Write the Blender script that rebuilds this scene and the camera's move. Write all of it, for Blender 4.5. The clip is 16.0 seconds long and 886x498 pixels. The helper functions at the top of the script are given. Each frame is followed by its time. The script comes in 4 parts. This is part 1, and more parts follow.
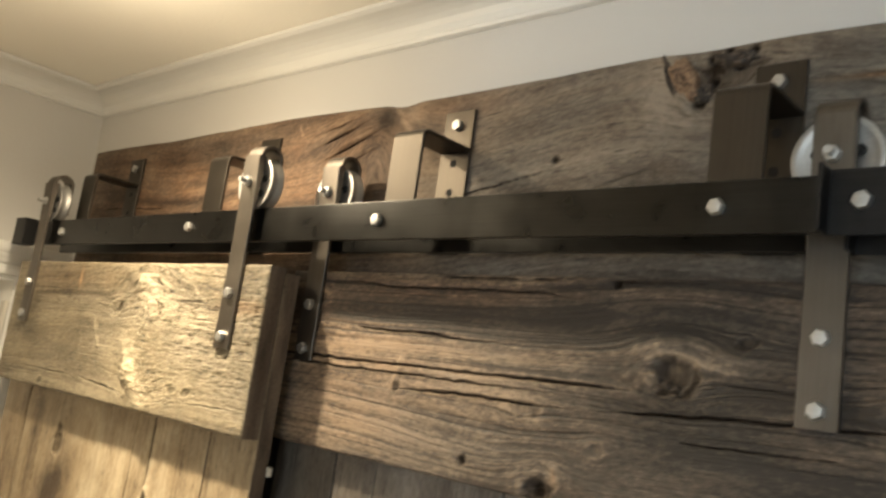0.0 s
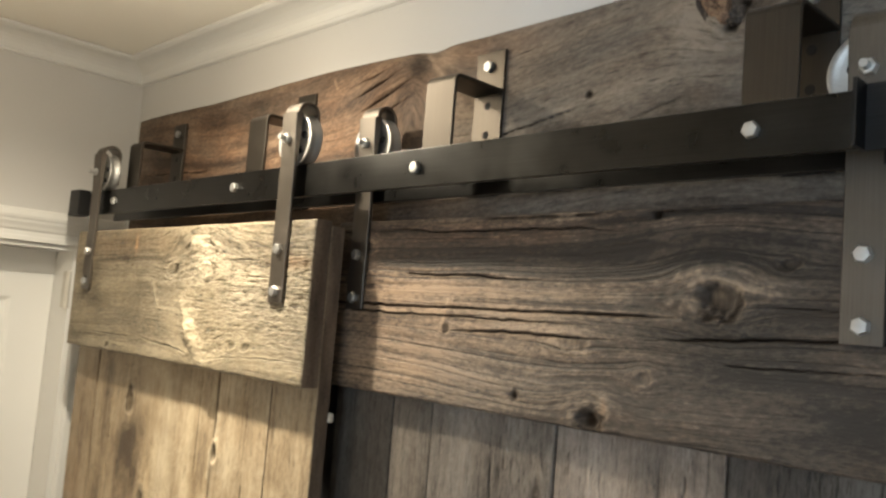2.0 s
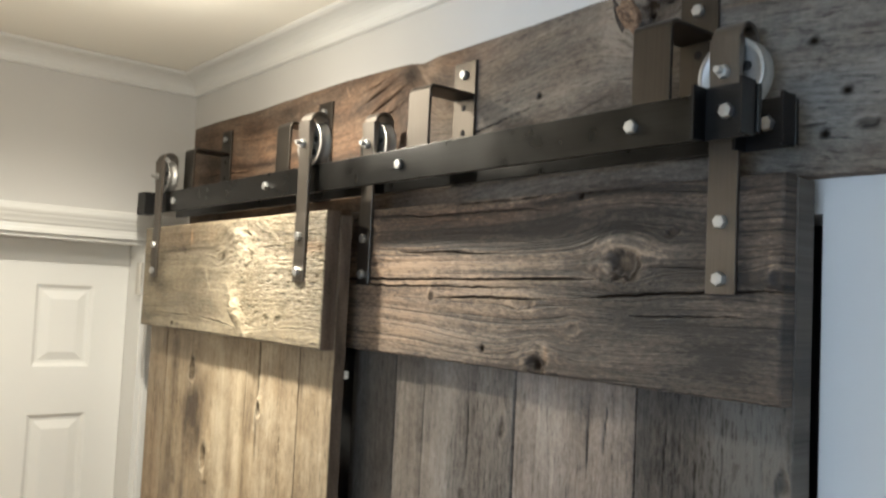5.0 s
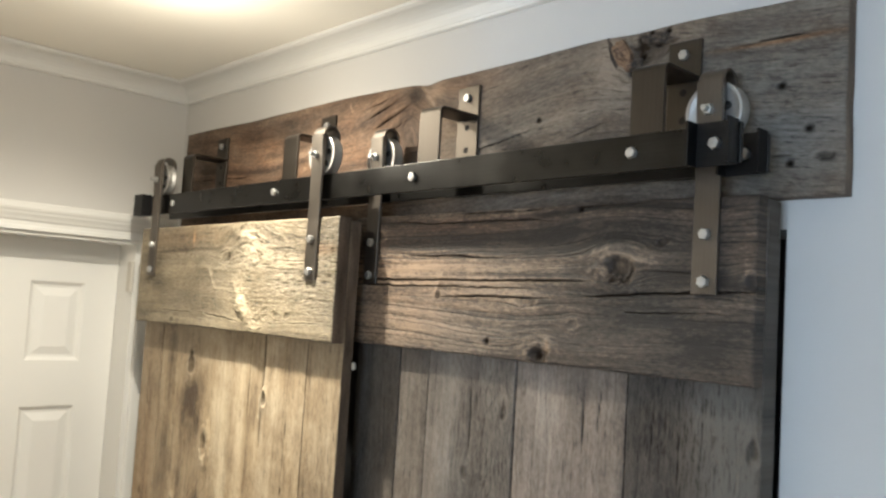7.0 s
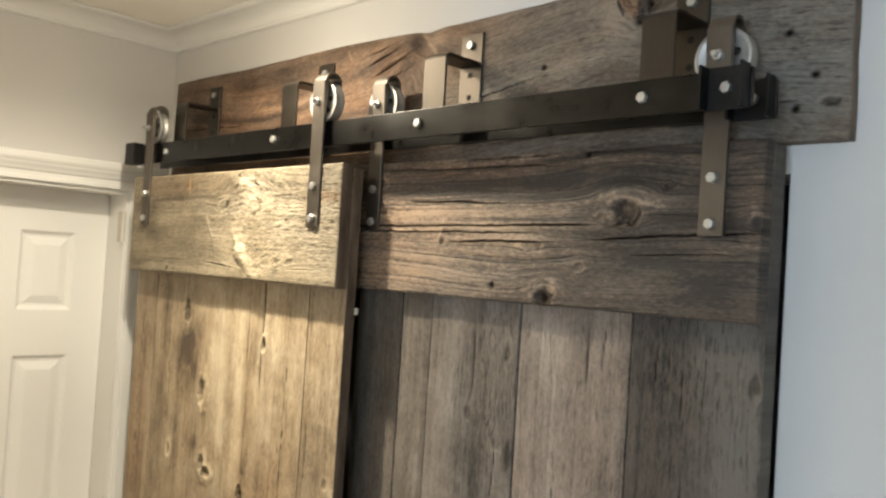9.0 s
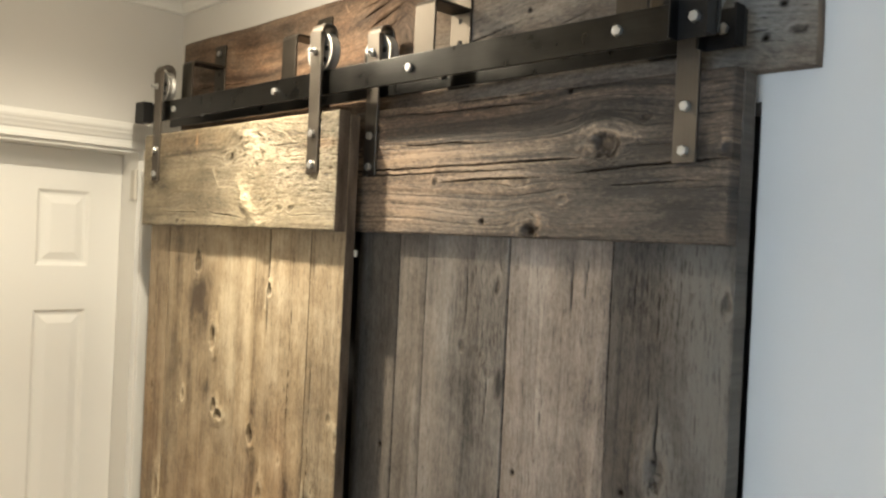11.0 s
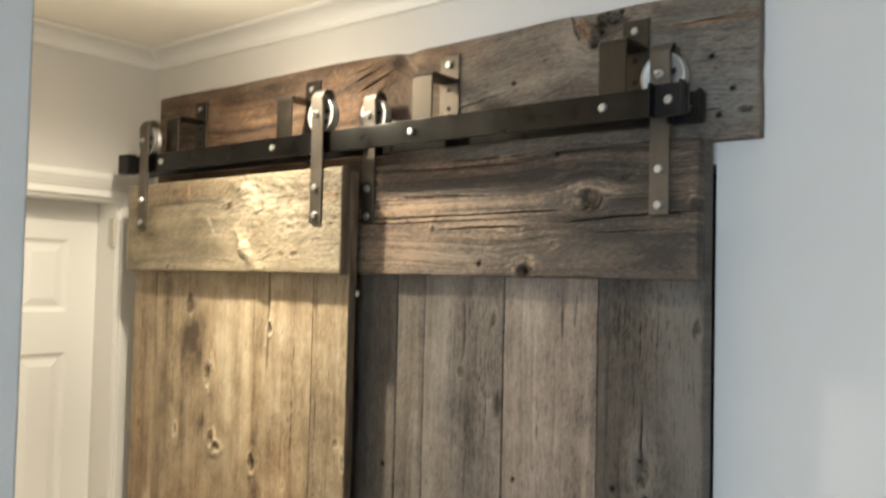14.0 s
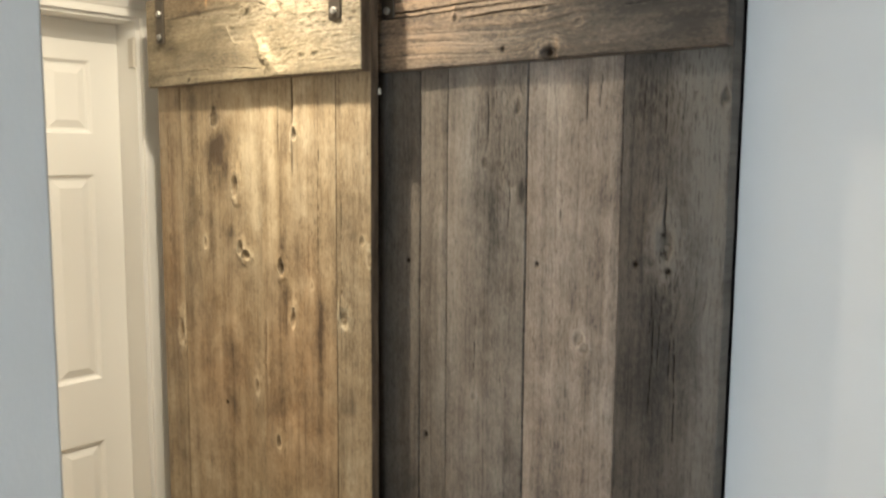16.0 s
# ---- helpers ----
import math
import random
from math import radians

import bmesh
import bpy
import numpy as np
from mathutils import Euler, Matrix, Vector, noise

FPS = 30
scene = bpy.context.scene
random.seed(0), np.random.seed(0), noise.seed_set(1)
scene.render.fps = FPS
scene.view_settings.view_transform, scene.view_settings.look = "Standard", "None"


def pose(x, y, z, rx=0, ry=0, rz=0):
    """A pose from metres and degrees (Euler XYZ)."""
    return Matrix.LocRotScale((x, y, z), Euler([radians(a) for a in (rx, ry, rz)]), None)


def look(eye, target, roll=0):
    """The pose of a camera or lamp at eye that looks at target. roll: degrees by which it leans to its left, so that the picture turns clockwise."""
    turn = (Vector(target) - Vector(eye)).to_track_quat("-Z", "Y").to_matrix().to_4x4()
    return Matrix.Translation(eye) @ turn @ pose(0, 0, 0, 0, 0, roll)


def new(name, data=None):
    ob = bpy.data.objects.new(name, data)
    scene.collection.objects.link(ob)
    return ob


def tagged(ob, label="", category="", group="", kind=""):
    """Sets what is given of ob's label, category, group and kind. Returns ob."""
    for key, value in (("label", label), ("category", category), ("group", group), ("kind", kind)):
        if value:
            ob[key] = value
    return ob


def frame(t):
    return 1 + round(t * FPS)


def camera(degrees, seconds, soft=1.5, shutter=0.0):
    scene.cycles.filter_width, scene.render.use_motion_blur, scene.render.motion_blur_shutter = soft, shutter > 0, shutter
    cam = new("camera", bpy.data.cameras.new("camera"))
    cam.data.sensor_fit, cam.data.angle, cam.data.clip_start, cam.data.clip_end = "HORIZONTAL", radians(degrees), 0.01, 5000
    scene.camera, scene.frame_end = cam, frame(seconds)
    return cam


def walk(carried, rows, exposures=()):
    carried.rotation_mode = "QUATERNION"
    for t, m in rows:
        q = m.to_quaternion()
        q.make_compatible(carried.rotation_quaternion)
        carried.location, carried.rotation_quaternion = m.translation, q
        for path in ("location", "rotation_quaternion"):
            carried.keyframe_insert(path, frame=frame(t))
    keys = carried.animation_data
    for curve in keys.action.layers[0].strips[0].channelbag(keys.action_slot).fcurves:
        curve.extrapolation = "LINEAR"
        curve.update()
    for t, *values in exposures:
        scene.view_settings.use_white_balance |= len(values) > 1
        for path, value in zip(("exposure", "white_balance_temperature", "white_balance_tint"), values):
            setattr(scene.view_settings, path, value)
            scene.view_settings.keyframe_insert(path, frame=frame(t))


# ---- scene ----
cam = camera(56.1, 16.0, soft=2.35, shutter=0.9)
PATH = [
    (0, (2.043, -0.889, 1.941), (0.702, 0.56, 2.26), 8.2),
    (0.5, (2.023, -0.893, 1.94), (0.649, 0.535, 2.213), 7.2),
    (1, (2.039, -0.894, 1.935), (0.637, 0.508, 2.198), 6.8),
    (1.5, (2.049, -0.893, 1.925), (0.667, 0.531, 2.177), 6.5),
    (2, (2.06, -0.897, 1.939), (0.637, 0.498, 2.113), 4.6),
    (2.5, (2.063, -0.891, 1.946), (0.633, 0.499, 2.101), 3.3),
    (3, (2.078, -0.892, 1.949), (0.642, 0.492, 2.108), 2.9),
    (3.5, (2.134, -0.883, 1.934), (0.667, 0.468, 2.092), 2.6),
    (4, (2.212, -0.884, 1.934), (0.703, 0.423, 2.066), 2.6),
    (4.5, (2.284, -0.883, 1.928), (0.72, 0.36, 2.013), 2.8),
    (5, (2.326, -0.943, 1.928), (0.778, 0.318, 2.047), 2.7),
    (7.5, (2.37, -1.164, 1.904), (0.978, 0.266, 2.034), 3.2),
    (8, (2.359, -1.178, 1.913), (1.021, 0.306, 1.988), 2.2),
    (8.5, (2.352, -1.181, 1.904), (1.008, 0.299, 1.941), 2.0),
    (9, (2.343, -1.199, 1.876), (0.945, 0.231, 1.927), 3.6),
    (9.5, (2.327, -1.195, 1.878), (0.929, 0.235, 1.847), 3.1),
    (12, (2.502, -1.231, 1.777), (1.054, 0.15, 1.774), 2.5),
    (12.5, (2.512, -1.305, 1.823), (1.133, 0.143, 1.805), 1.3),
    (13, (2.467, -1.411, 1.795), (1.184, 0.119, 1.916), 0.3),
    (13.5, (2.44, -1.492, 1.763), (1.209, 0.08, 1.888), 0.9),
    (14, (2.426, -1.522, 1.823), (1.181, 0.041, 1.893), 1.3),
    (14.5, (2.425, -1.51, 1.758), (1.15, 0.03, 1.733), 2.9),
    (15, (2.429, -1.497, 1.728), (1.141, 0.028, 1.602), 1.1),
    (15.5, (2.422, -1.51, 1.71), (1.143, 0.007, 1.465), 0.2),
    (16, (2.432, -1.52, 1.64), (1.151, -0.001, 1.411), 0.4),
]
TONES = [(0, -0.34, 6450, 10), (1, -0.35, 6200, 10), (2, -0.34, 5800, 10), (3, -0.32, 5650, 10), (4, -0.26, 5500, 10), (5, -0.20, 5350, 10), (7.5, -0.18, 5500, 10), (9.5, -0.15, 5850, 10), (12, -0.12, 5850, 10), (14, -0.13, 5850, 10), (16, -0.08, 5950, 10)]
walk(cam, [(t, look(eye, target, roll)) for t, eye, target, roll in PATH], TONES)

# ---- world, daylight, lamp and added fill ----
world = bpy.data.worlds.new("world")
scene.world = world
world.use_nodes = True
wn = world.node_tree.nodes
sky = wn.new("ShaderNodeTexSky")
sky.sky_type, sky.sun_disc, sky.sun_elevation, sky.sun_rotation = "NISHITA", False, radians(38), radians(150)
world.node_tree.links.new(sky.outputs[0], wn["Background"].inputs[0])
wn["Background"].inputs[1].default_value = 0.10

CEIL = 2.533
LAMP = (0.82, -0.445)

beam_data = bpy.data.lights.new("downlight_beam", "SPOT")
beam_data.energy, beam_data.color = 58.0, (1.0, 0.83, 0.57)
beam_data.spot_size, beam_data.spot_blend, beam_data.shadow_soft_size = radians(158), 0.7, 0.020
new("downlight_beam", beam_data).matrix_world = pose(LAMP[0], LAMP[1], CEIL - 0.035)
core_data = bpy.data.lights.new("downlight_core", "SPOT")
core_data.energy, core_data.color = 138.0, (1.0, 0.83, 0.57)
core_data.spot_size, core_data.spot_blend, core_data.shadow_soft_size = radians(84), 1.0, 0.022
new("downlight_core", core_data).matrix_world = pose(LAMP[0], LAMP[1], CEIL - 0.035)
# added fill lamp hanging under the downlight, lifts ceiling and upper walls
fill_data = bpy.data.lights.new("added_ceiling_fill", "POINT")
fill_data.energy, fill_data.color, fill_data.shadow_soft_size = 6.2, (1.0, 0.83, 0.57), 0.05
new("added_ceiling_fill", fill_data).matrix_world = pose(LAMP[0], LAMP[1], CEIL - 0.20)

day_data = bpy.data.lights.new("window_daylight", "AREA")
day_data.shape, day_data.size, day_data.size_y = "RECTANGLE", 1.75, 1.25
day_data.energy, day_data.color = 73.0, (0.80, 0.92, 0.99)
new("window_daylight", day_data).matrix_world = look((3.0, -4.215, 1.55), (2.3, 0, 1.5))


# ---- materials ----
class Nodes:
    """Short hand for building a node material."""

    def __init__(self, name):
        self.mat = bpy.data.materials.new(name)
        self.mat.use_nodes = True
        self.tree = self.mat.node_tree
        self.bsdf = self.tree.nodes["Principled BSDF"]

    def put(self, socket, value):
        if isinstance(value, bpy.types.NodeSocket):
            self.tree.links.new(value, socket)
        else:
            socket.default_value = value

    def math(self, op, a, b=0.0, c=0.0):
        n = self.tree.nodes.new("ShaderNodeMath")
        n.operation = op
        for s, v in zip(n.inputs, (a, b, c)):
            self.put(s, v)
        return n.outputs[0]

    def vec(self, x, y, z):
        n = self.tree.nodes.new("ShaderNodeCombineXYZ")
        for s, v in zip(n.inputs, (x, y, z)):
            self.put(s, v)
        return n.outputs[0]

    def xyz(self):
        t = self.tree.nodes.new("ShaderNodeTexCoord")
        n = self.tree.nodes.new("ShaderNodeSeparateXYZ")
        self.tree.links.new(t.outputs["Object"], n.inputs[0])
        return n.outputs

    def noise(self, vector, scale=1.0, detail=3.0, rough=0.55, warp=0.0):
        n = self.tree.nodes.new("ShaderNodeTexNoise")
        self.put(n.inputs["Vector"], vector)
        n.inputs["Scale"].default_value, n.inputs["Detail"].default_value = scale, detail
        n.inputs["Roughness"].default_value, n.inputs["Distortion"].default_value = rough, warp
        return n.outputs[0]

    def ramp(self, fac, *stops):
        n = self.tree.nodes.new("ShaderNodeValToRGB")
        self.put(n.inputs[0], fac)
        e = n.color_ramp.elements
        while len(e) < len(stops):
            e.new(0.5)
        for el, (p, c) in zip(e, stops):
            el.position = p
            el.color = (c, c, c, 1) if isinstance(c, (int, float)) else (*c, 1)
        return n.outputs[0]

    def mix(self, fac, a, b, blend="MIX"):
        n = self.tree.nodes.new("ShaderNodeMix")
        n.data_type, n.blend_type = "RGBA", blend
        self.put(n.inputs[0], fac)
        for s, v in ((n.inputs[6], a), (n.inputs[7], b)):
            self.put(s, (*v, 1) if isinstance(v, tuple) else v)
        return n.outputs[2]

    def bump(self, height, distance, strength=1.0):
        n = self.tree.nodes.new("ShaderNodeBump")
        n.inputs["Strength"].default_value, n.inputs["Distance"].default_value = strength, distance
        self.put(n.inputs["Height"], height)
        self.put(self.bsdf.inputs["Normal"], n.outputs[0])

    def set(self, **values):
        for k, v in values.items():
            self.put(self.bsdf.inputs[k.replace("_", " ")], (*v, 1) if isinstance(v, tuple) else v)
        return self.mat


def paint(name, colour, rough, grain=0.0006, blotch=0.05):
    """Rolled wall paint or brushed trim paint."""
    n = Nodes(name)
    x, y, z = n.xyz()
    v = n.vec(x, y, z)
    big = n.noise(v, 1.7, 3)
    fine = n.noise(v, 160.0, 2)
    dark = tuple(c * (1 - blotch) for c in colour)
    n.bump(fine, grain, 0.5)
    return n.set(Base_Color=n.mix(n.ramp(big, (0.35, 0.0), (0.65, 1.0)), dark, colour), Roughness=n.math("MULTIPLY_ADD", big, 0.1, rough - 0.05))


def steel(name, colour, rough, metal=1.0, along="x", worn=0.35):
    """Mill-finish or brushed steel with a directional grain and stains."""
    n = Nodes(name)
    x, y, z = n.xyz()
    v = n.vec(x, n.math("MULTIPLY", y, 60), n.math("MULTIPLY", z, 60)) if along == "x" else n.vec(n.math("MULTIPLY", x, 60), n.math("MULTIPLY", y, 60), z)
    brush = n.noise(v, 9.0, 3, 0.6)
    stain = n.noise(n.vec(x, y, z), 14.0, 4, 0.6)
    f = n.math("ADD", n.math("MULTIPLY", brush, 0.5), n.math("MULTIPLY", stain, 0.6))
    lo = tuple(c * (1 - worn) for c in colour)
    hi = tuple(min(1.0, c * (1 + worn)) for c in colour)
    n.bump(brush, 0.0002, 0.3)
    return n.set(Base_Color=n.mix(n.ramp(f, (0.35, 0.0), (0.75, 1.0)), lo, hi), Metallic=metal, Roughness=n.math("MULTIPLY_ADD", stain, 0.25, rough - 0.12))


def sawn_wood(name, dark, mid, light, seed, rough=0.7, relief=0.001):
    """Plain sawn wood: end grain, edges and floor boards."""
    n = Nodes(name)
    x, y, z = n.xyz()
    band = n.noise(n.vec(n.math("MULTIPLY", x, 3.0), n.math("MULTIPLY", y, 40.0), n.math("MULTIPLY_ADD", z, 9.0, seed)), 1.0, 4, 0.6)
    fine = n.noise(n.vec(x, y, z), 210.0, 3, 0.6)
    tone = n.math("ADD", n.math("MULTIPLY", band, 0.75), n.math("MULTIPLY", fine, 0.25))
    n.bump(tone, relief, 0.8)
    return n.set(Base_Color=n.ramp(tone, (0.30, dark), (0.50, mid), (0.70, light)), Roughness=rough)


def timber(name, dark, mid, light, seed, rough=0.66, relief=0.003, lines=1.0, mottle=0.6, dashes=0.5, grey=0.4, late=0.5, speck=0.45, reach=1.0):
    """Weathered board. The board carries its own grain coordinates (along, across, strength of the lines), its
    weathering and painted light (paler or darker, redder, open cracks) and the places where the surface is crusty and
    pitted."""
    n = Nodes(name)

    def read(which):
        t = n.tree.nodes.new("ShaderNodeAttribute")
        t.attribute_name = which
        return t

    def split(which):
        t = n.tree.nodes.new("ShaderNodeSeparateXYZ")
        n.tree.links.new(read(which).outputs["Vector"], t.inputs[0])
        return t.outputs

    u, v, line = split("grain")
    tint, red, gap = split("wear_and_light")
    crust = read("crust").outputs["Fac"]
    at = lambda a, b, c: n.vec(n.math("MULTIPLY", u, a * reach if a < 20 else a), n.math("MULTIPLY", v, b), seed + c)
    off = lambda f, k: n.math("MULTIPLY", n.math("SUBTRACT", f, 0.5), k)
    add = lambda *fs: fs[0] if len(fs) == 1 else n.math("ADD", fs[0], add(*fs[1:]))
    band = n.noise(at(0.9, 21.0, 0.0), 1.0, 4, 0.6)
    streak = n.noise(at(1.8, 95.0, 2.0), 1.0, 4, 0.62)
    fibre = n.noise(at(13.0, 330.0, 3.1), 1.0, 4, 0.66)
    grit = n.noise(at(95.0, 230.0, 4.6), 1.0, 4, 0.68)
    cloud = n.noise(at(6.0, 12.0, 7.7), 1.0, 6, 0.65)
    short = n.noise(at(15.0, 210.0, 11.0), 1.0, 3, 0.6)
    ring = n.noise(at(0.9, 270.0, 13.0), 1.0, 2, 0.5)
    late_line = n.math("MULTIPLY", n.ramp(ring, (0.54, 0.0), (0.66, late)), line)
    scale = n.noise(at(38.0, 230.0, 17.0), 1.0, 5, 0.70, 0.35)
    pit = n.math("MULTIPLY", n.ramp(scale, (0.545, 0.0), (0.595, 1.0)), crust)
    chip = n.math("MULTIPLY", n.ramp(scale, (0.36, 1.0), (0.46, 0.0)), crust)
    dash = n.math("MULTIPLY", n.ramp(short, (0.60, 0.0), (0.68, dashes)), n.math("MULTIPLY_ADD", crust, 0.6, n.math("MULTIPLY", line, 0.55)))
    wave = n.math("MULTIPLY", add(off(streak, 0.60 * lines), off(fibre, 0.55 * lines)), n.math("MULTIPLY_ADD", line, 0.75, 0.25))
    tone = add(0.5, tint, wave, off(band, 0.65), off(grit, speck), off(cloud, mottle), n.math("MULTIPLY", chip, 0.24), n.math("MULTIPLY", late_line, -0.34))
    colour = n.ramp(tone, (0.16, dark), (0.48, mid), (0.82, light))
    lum = sum(mid) / 3
    pale = n.ramp(n.noise(at(1.7, 9.0, 33.0), 1.0, 4, 0.6), (0.40, 0.0), (0.62, grey))
    pale = n.math("MAXIMUM", pale, n.math("MULTIPLY", red, -1.0))
    colour = n.mix(pale, colour, n.ramp(tone, *((p, (lum * k * 1.07, lum * k, lum * k * 0.89)) for p, k in ((0.14, 0.22), (0.5, 1.0), (0.84, 1.9)))))
    colour = n.mix(n.math("MAXIMUM", red, 0.0), colour, n.mix(1.0, colour, (1.28, 0.90, 0.62), "MULTIPLY"))
    colour = n.mix(dash, colour, tuple(c * 0.55 for c in dark))
    colour = n.mix(n.math("MULTIPLY", pit, 0.72), colour, tuple(c * 0.6 for c in dark))
    colour = n.mix(gap, colour, (0.011, 0.008, 0.006))
    h = add(n.math("MULTIPLY", n.math("MULTIPLY", streak, lines), line), n.math("MULTIPLY", fibre, 0.30 * lines), n.math("MULTIPLY", grit, 0.22), n.math("MULTIPLY", cloud, 0.45),
            n.math("MULTIPLY", n.math("MULTIPLY", scale, crust), -1.5), n.math("MULTIPLY", late_line, -0.35), n.math("MULTIPLY", dash, -0.5), n.math("MULTIPLY", gap, -0.7))
    n.bump(h, relief, 1.0)
    shine = n.math("MULTIPLY", n.math("SUBTRACT", 1.0, n.math("MINIMUM", n.math("ADD", gap, pit), 1.0)), 0.45)
    return n.set(Base_Color=colour, Roughness=n.math("MULTIPLY_ADD", fibre, 0.25, rough - 0.12), Specular_IOR_Level=shine)


WALL = paint("greige_wall_paint", (0.61, 0.595, 0.570), 0.75)
CEILING = paint("ceiling_paint", (0.93, 0.89, 0.80), 0.85, 0.0012)
TRIM = paint("trim_paint", (0.74, 0.73, 0.70), 0.42, 0.0002, 0.03)
DOOR_PAINT = paint("door_paint", (0.79, 0.78, 0.75), 0.40, 0.0003, 0.03)
# the closet's shade as a dark wall colour
CLOSET_SHADE = paint("closet_shade_paint", (0.10, 0.10, 0.10), 0.9)
# the floor is unseen; kept pale to throw lamplight up at the ceiling
FLOORING = sawn_wood("floor_oak", (0.36, 0.275, 0.185), (0.50, 0.40, 0.285), (0.60, 0.50, 0.37), 61.0, 0.5, 0.0004)
END_GRAIN = sawn_wood("dark_sawn_edge", (0.050, 0.036, 0.025), (0.125, 0.090, 0.062), (0.21, 0.158, 0.112), 51.0, 0.8, 0.0015)
TRACK = steel("blackened_track_steel", (0.040, 0.039, 0.037), 0.30, worn=0.22)
STRAP = steel("brushed_strap_steel", (0.148, 0.130, 0.111), 0.44, 1.0, along="z", worn=0.15)
BRACKET = steel("bracket_steel", (0.074, 0.064, 0.053), 0.44, 1.0, along="z", worn=0.15)
STOP = steel("black_stop_steel", (0.034, 0.033, 0.033), 0.46, worn=0.25)
ZINC = steel("zinc_bolt", (0.52, 0.52, 0.51), 0.46, worn=0.2)
WHEEL = steel("dull_wheel_steel", (0.46, 0.45, 0.43), 0.52, 0.9, worn=0.15)
# black that paints the shade inside holes
HOLE_SHADE = paint("hole_shade_black", (0.012, 0.011, 0.010), 0.9)
HINGE = steel("painted_hinge", (0.56, 0.53, 0.47), 0.5, 0.15, worn=0.1)
# for the block that stands in for a bright spot inside the closet
PALE_SPOT = paint("white_bumper_pad", (0.62, 0.58, 0.50), 0.6)


# ---- mesh helpers ----
def link_mesh(name, mesh, material, parent=None, label=""):
    ob = new(name, mesh)
    if not mesh.materials:
        mesh.materials.append(material)
        if name in ("plank", "rail", "header_board"):
            mesh.materials.append(END_GRAIN)
    if parent:
        ob.parent = parent
    return tagged(ob, label)


def part(name, bm, material, parent=None, label="", smooth=False):
    mesh = bpy.data.meshes.new(name)
    bmesh.ops.recalc_face_normals(bm, faces=bm.faces)
    for f in bm.faces:
        f.smooth = smooth
    bm.to_mesh(mesh)
    bm.free()
    return link_mesh(name, mesh, material, parent, label)


def add_box(bm, x0, x1, y0, y1, z0, z1, bevel=0.0, segments=2):
    vs = [bm.verts.new((x, y, z)) for x in (x0, x1) for y in (y0, y1) for z in (z0, z1)]
    fs = [bm.faces.new([vs[i] for i in q]) for q in ((0, 1, 3, 2), (4, 6, 7, 5), (0, 4, 5, 1), (2, 3, 7, 6), (0, 2, 6, 4), (1, 5, 7, 3))]
    if bevel:
        edges = list({e for f in fs for e in f.edges})
        bmesh.ops.bevel(bm, geom=edges, offset=bevel, segments=segments, affect="EDGES", profile=0.5)
    return bm


def box(*a, **k):
    return add_box(bmesh.new(), *a, **k)


def add_prism(bm, outline, axis, a, b):
    """Extrudes a closed 2D outline along an axis from a to b."""
    order = {"x": lambda p, q, s: (s, p, q), "y": lambda p, q, s: (p, s, q), "z": lambda p, q, s: (p, q, s)}[axis]
    lo = [bm.verts.new(order(p, q, a)) for p, q in outline]
    hi = [bm.verts.new(order(p, q, b)) for p, q in outline]
    n = len(outline)
    for i in range(n):
        bm.faces.new((lo[i], lo[(i + 1) % n], hi[(i + 1) % n], hi[i]))
    bm.faces.new(lo[::-1])
    bm.faces.new(hi)
    return bm


def add_lathe(bm, profile, centre, segments=48):
    """Turns a (radius, y) profile round the y axis through centre; the profile is closed."""
    cx, cy, cz = centre
    rings = []
    for i in range(segments):
        a = 2 * math.pi * i / segments
        rings.append([bm.verts.new((cx + r * math.cos(a), cy + y, cz + r * math.sin(a))) for r, y in profile])
    m = len(profile)
    for i in range(segments):
        p, q = rings[i], rings[(i + 1) % segments]
        for j in range(m):
            bm.faces.new((p[j], q[j], q[(j + 1) % m], p[(j + 1) % m]))
    return bm


def bolt_bm(x, y, z, size=0.0143, head=0.0065, turn=0.0, washer=0.0):
    """Hex bolt head on a surface at y, facing -y, slightly domed, with a washer where it has one."""
    bm = bmesh.new()
    r = size / 2 / math.cos(math.pi / 6)
    base = y
    if washer:
        add_prism(bm, [(x + washer * math.cos(k * math.pi / 10), z + washer * math.sin(k * math.pi / 10)) for k in range(20)], "y", y, y - 0.0015)
        base = y - 0.0015
    hexa = [(math.cos(turn + k * math.pi / 3), math.sin(turn + k * math.pi / 3)) for k in range(6)]
    rows = [(r, base), (r, base - head * 0.72), (r * 0.86, base - head), (r * 0.3, base - head * 1.05)]
    rings = [[bm.verts.new((x + c * q, yy, z + s * q)) for c, s in hexa] for q, yy in rows]
    for p, q in zip(rings, rings[1:]):
        for k in range(6):
            bm.faces.new((p[k], p[(k + 1) % 6], q[(k + 1) % 6], q[k]))
    bm.faces.new(rings[-1])
    bm.faces.new(rings[0][::-1])
    return bm


def lattice(seed, shape):
    return np.random.RandomState(seed).rand(*shape)


def value_noise(u, v, seed):
    """Smooth noise in 0..1 for arrays of coordinates."""
    tab = lattice(seed, (64, 64))
    iu, iv = np.floor(u).astype(int), np.floor(v).astype(int)
    fu, fv = u - iu, v - iv
    fu, fv = fu * fu * (3 - 2 * fu), fv * fv * (3 - 2 * fv)
    g = lambda a, b: tab[(iu + a) % 64, (iv + b) % 64]
    return (g(0, 0) * (1 - fu) + g(1, 0) * fu) * (1 - fv) + (g(0, 1) * (1 - fu) + g(1, 1) * fu) * fv


def spaced(length, n, edge):
    """Even steps with extra rows close to both ends."""
    inner = np.linspace(edge * 2.2, length - edge * 2.2, n)
    return np.concatenate([[0, edge * 0.45, edge * 1.1], inner, [length - edge * 1.1, length - edge * 0.45, length]])


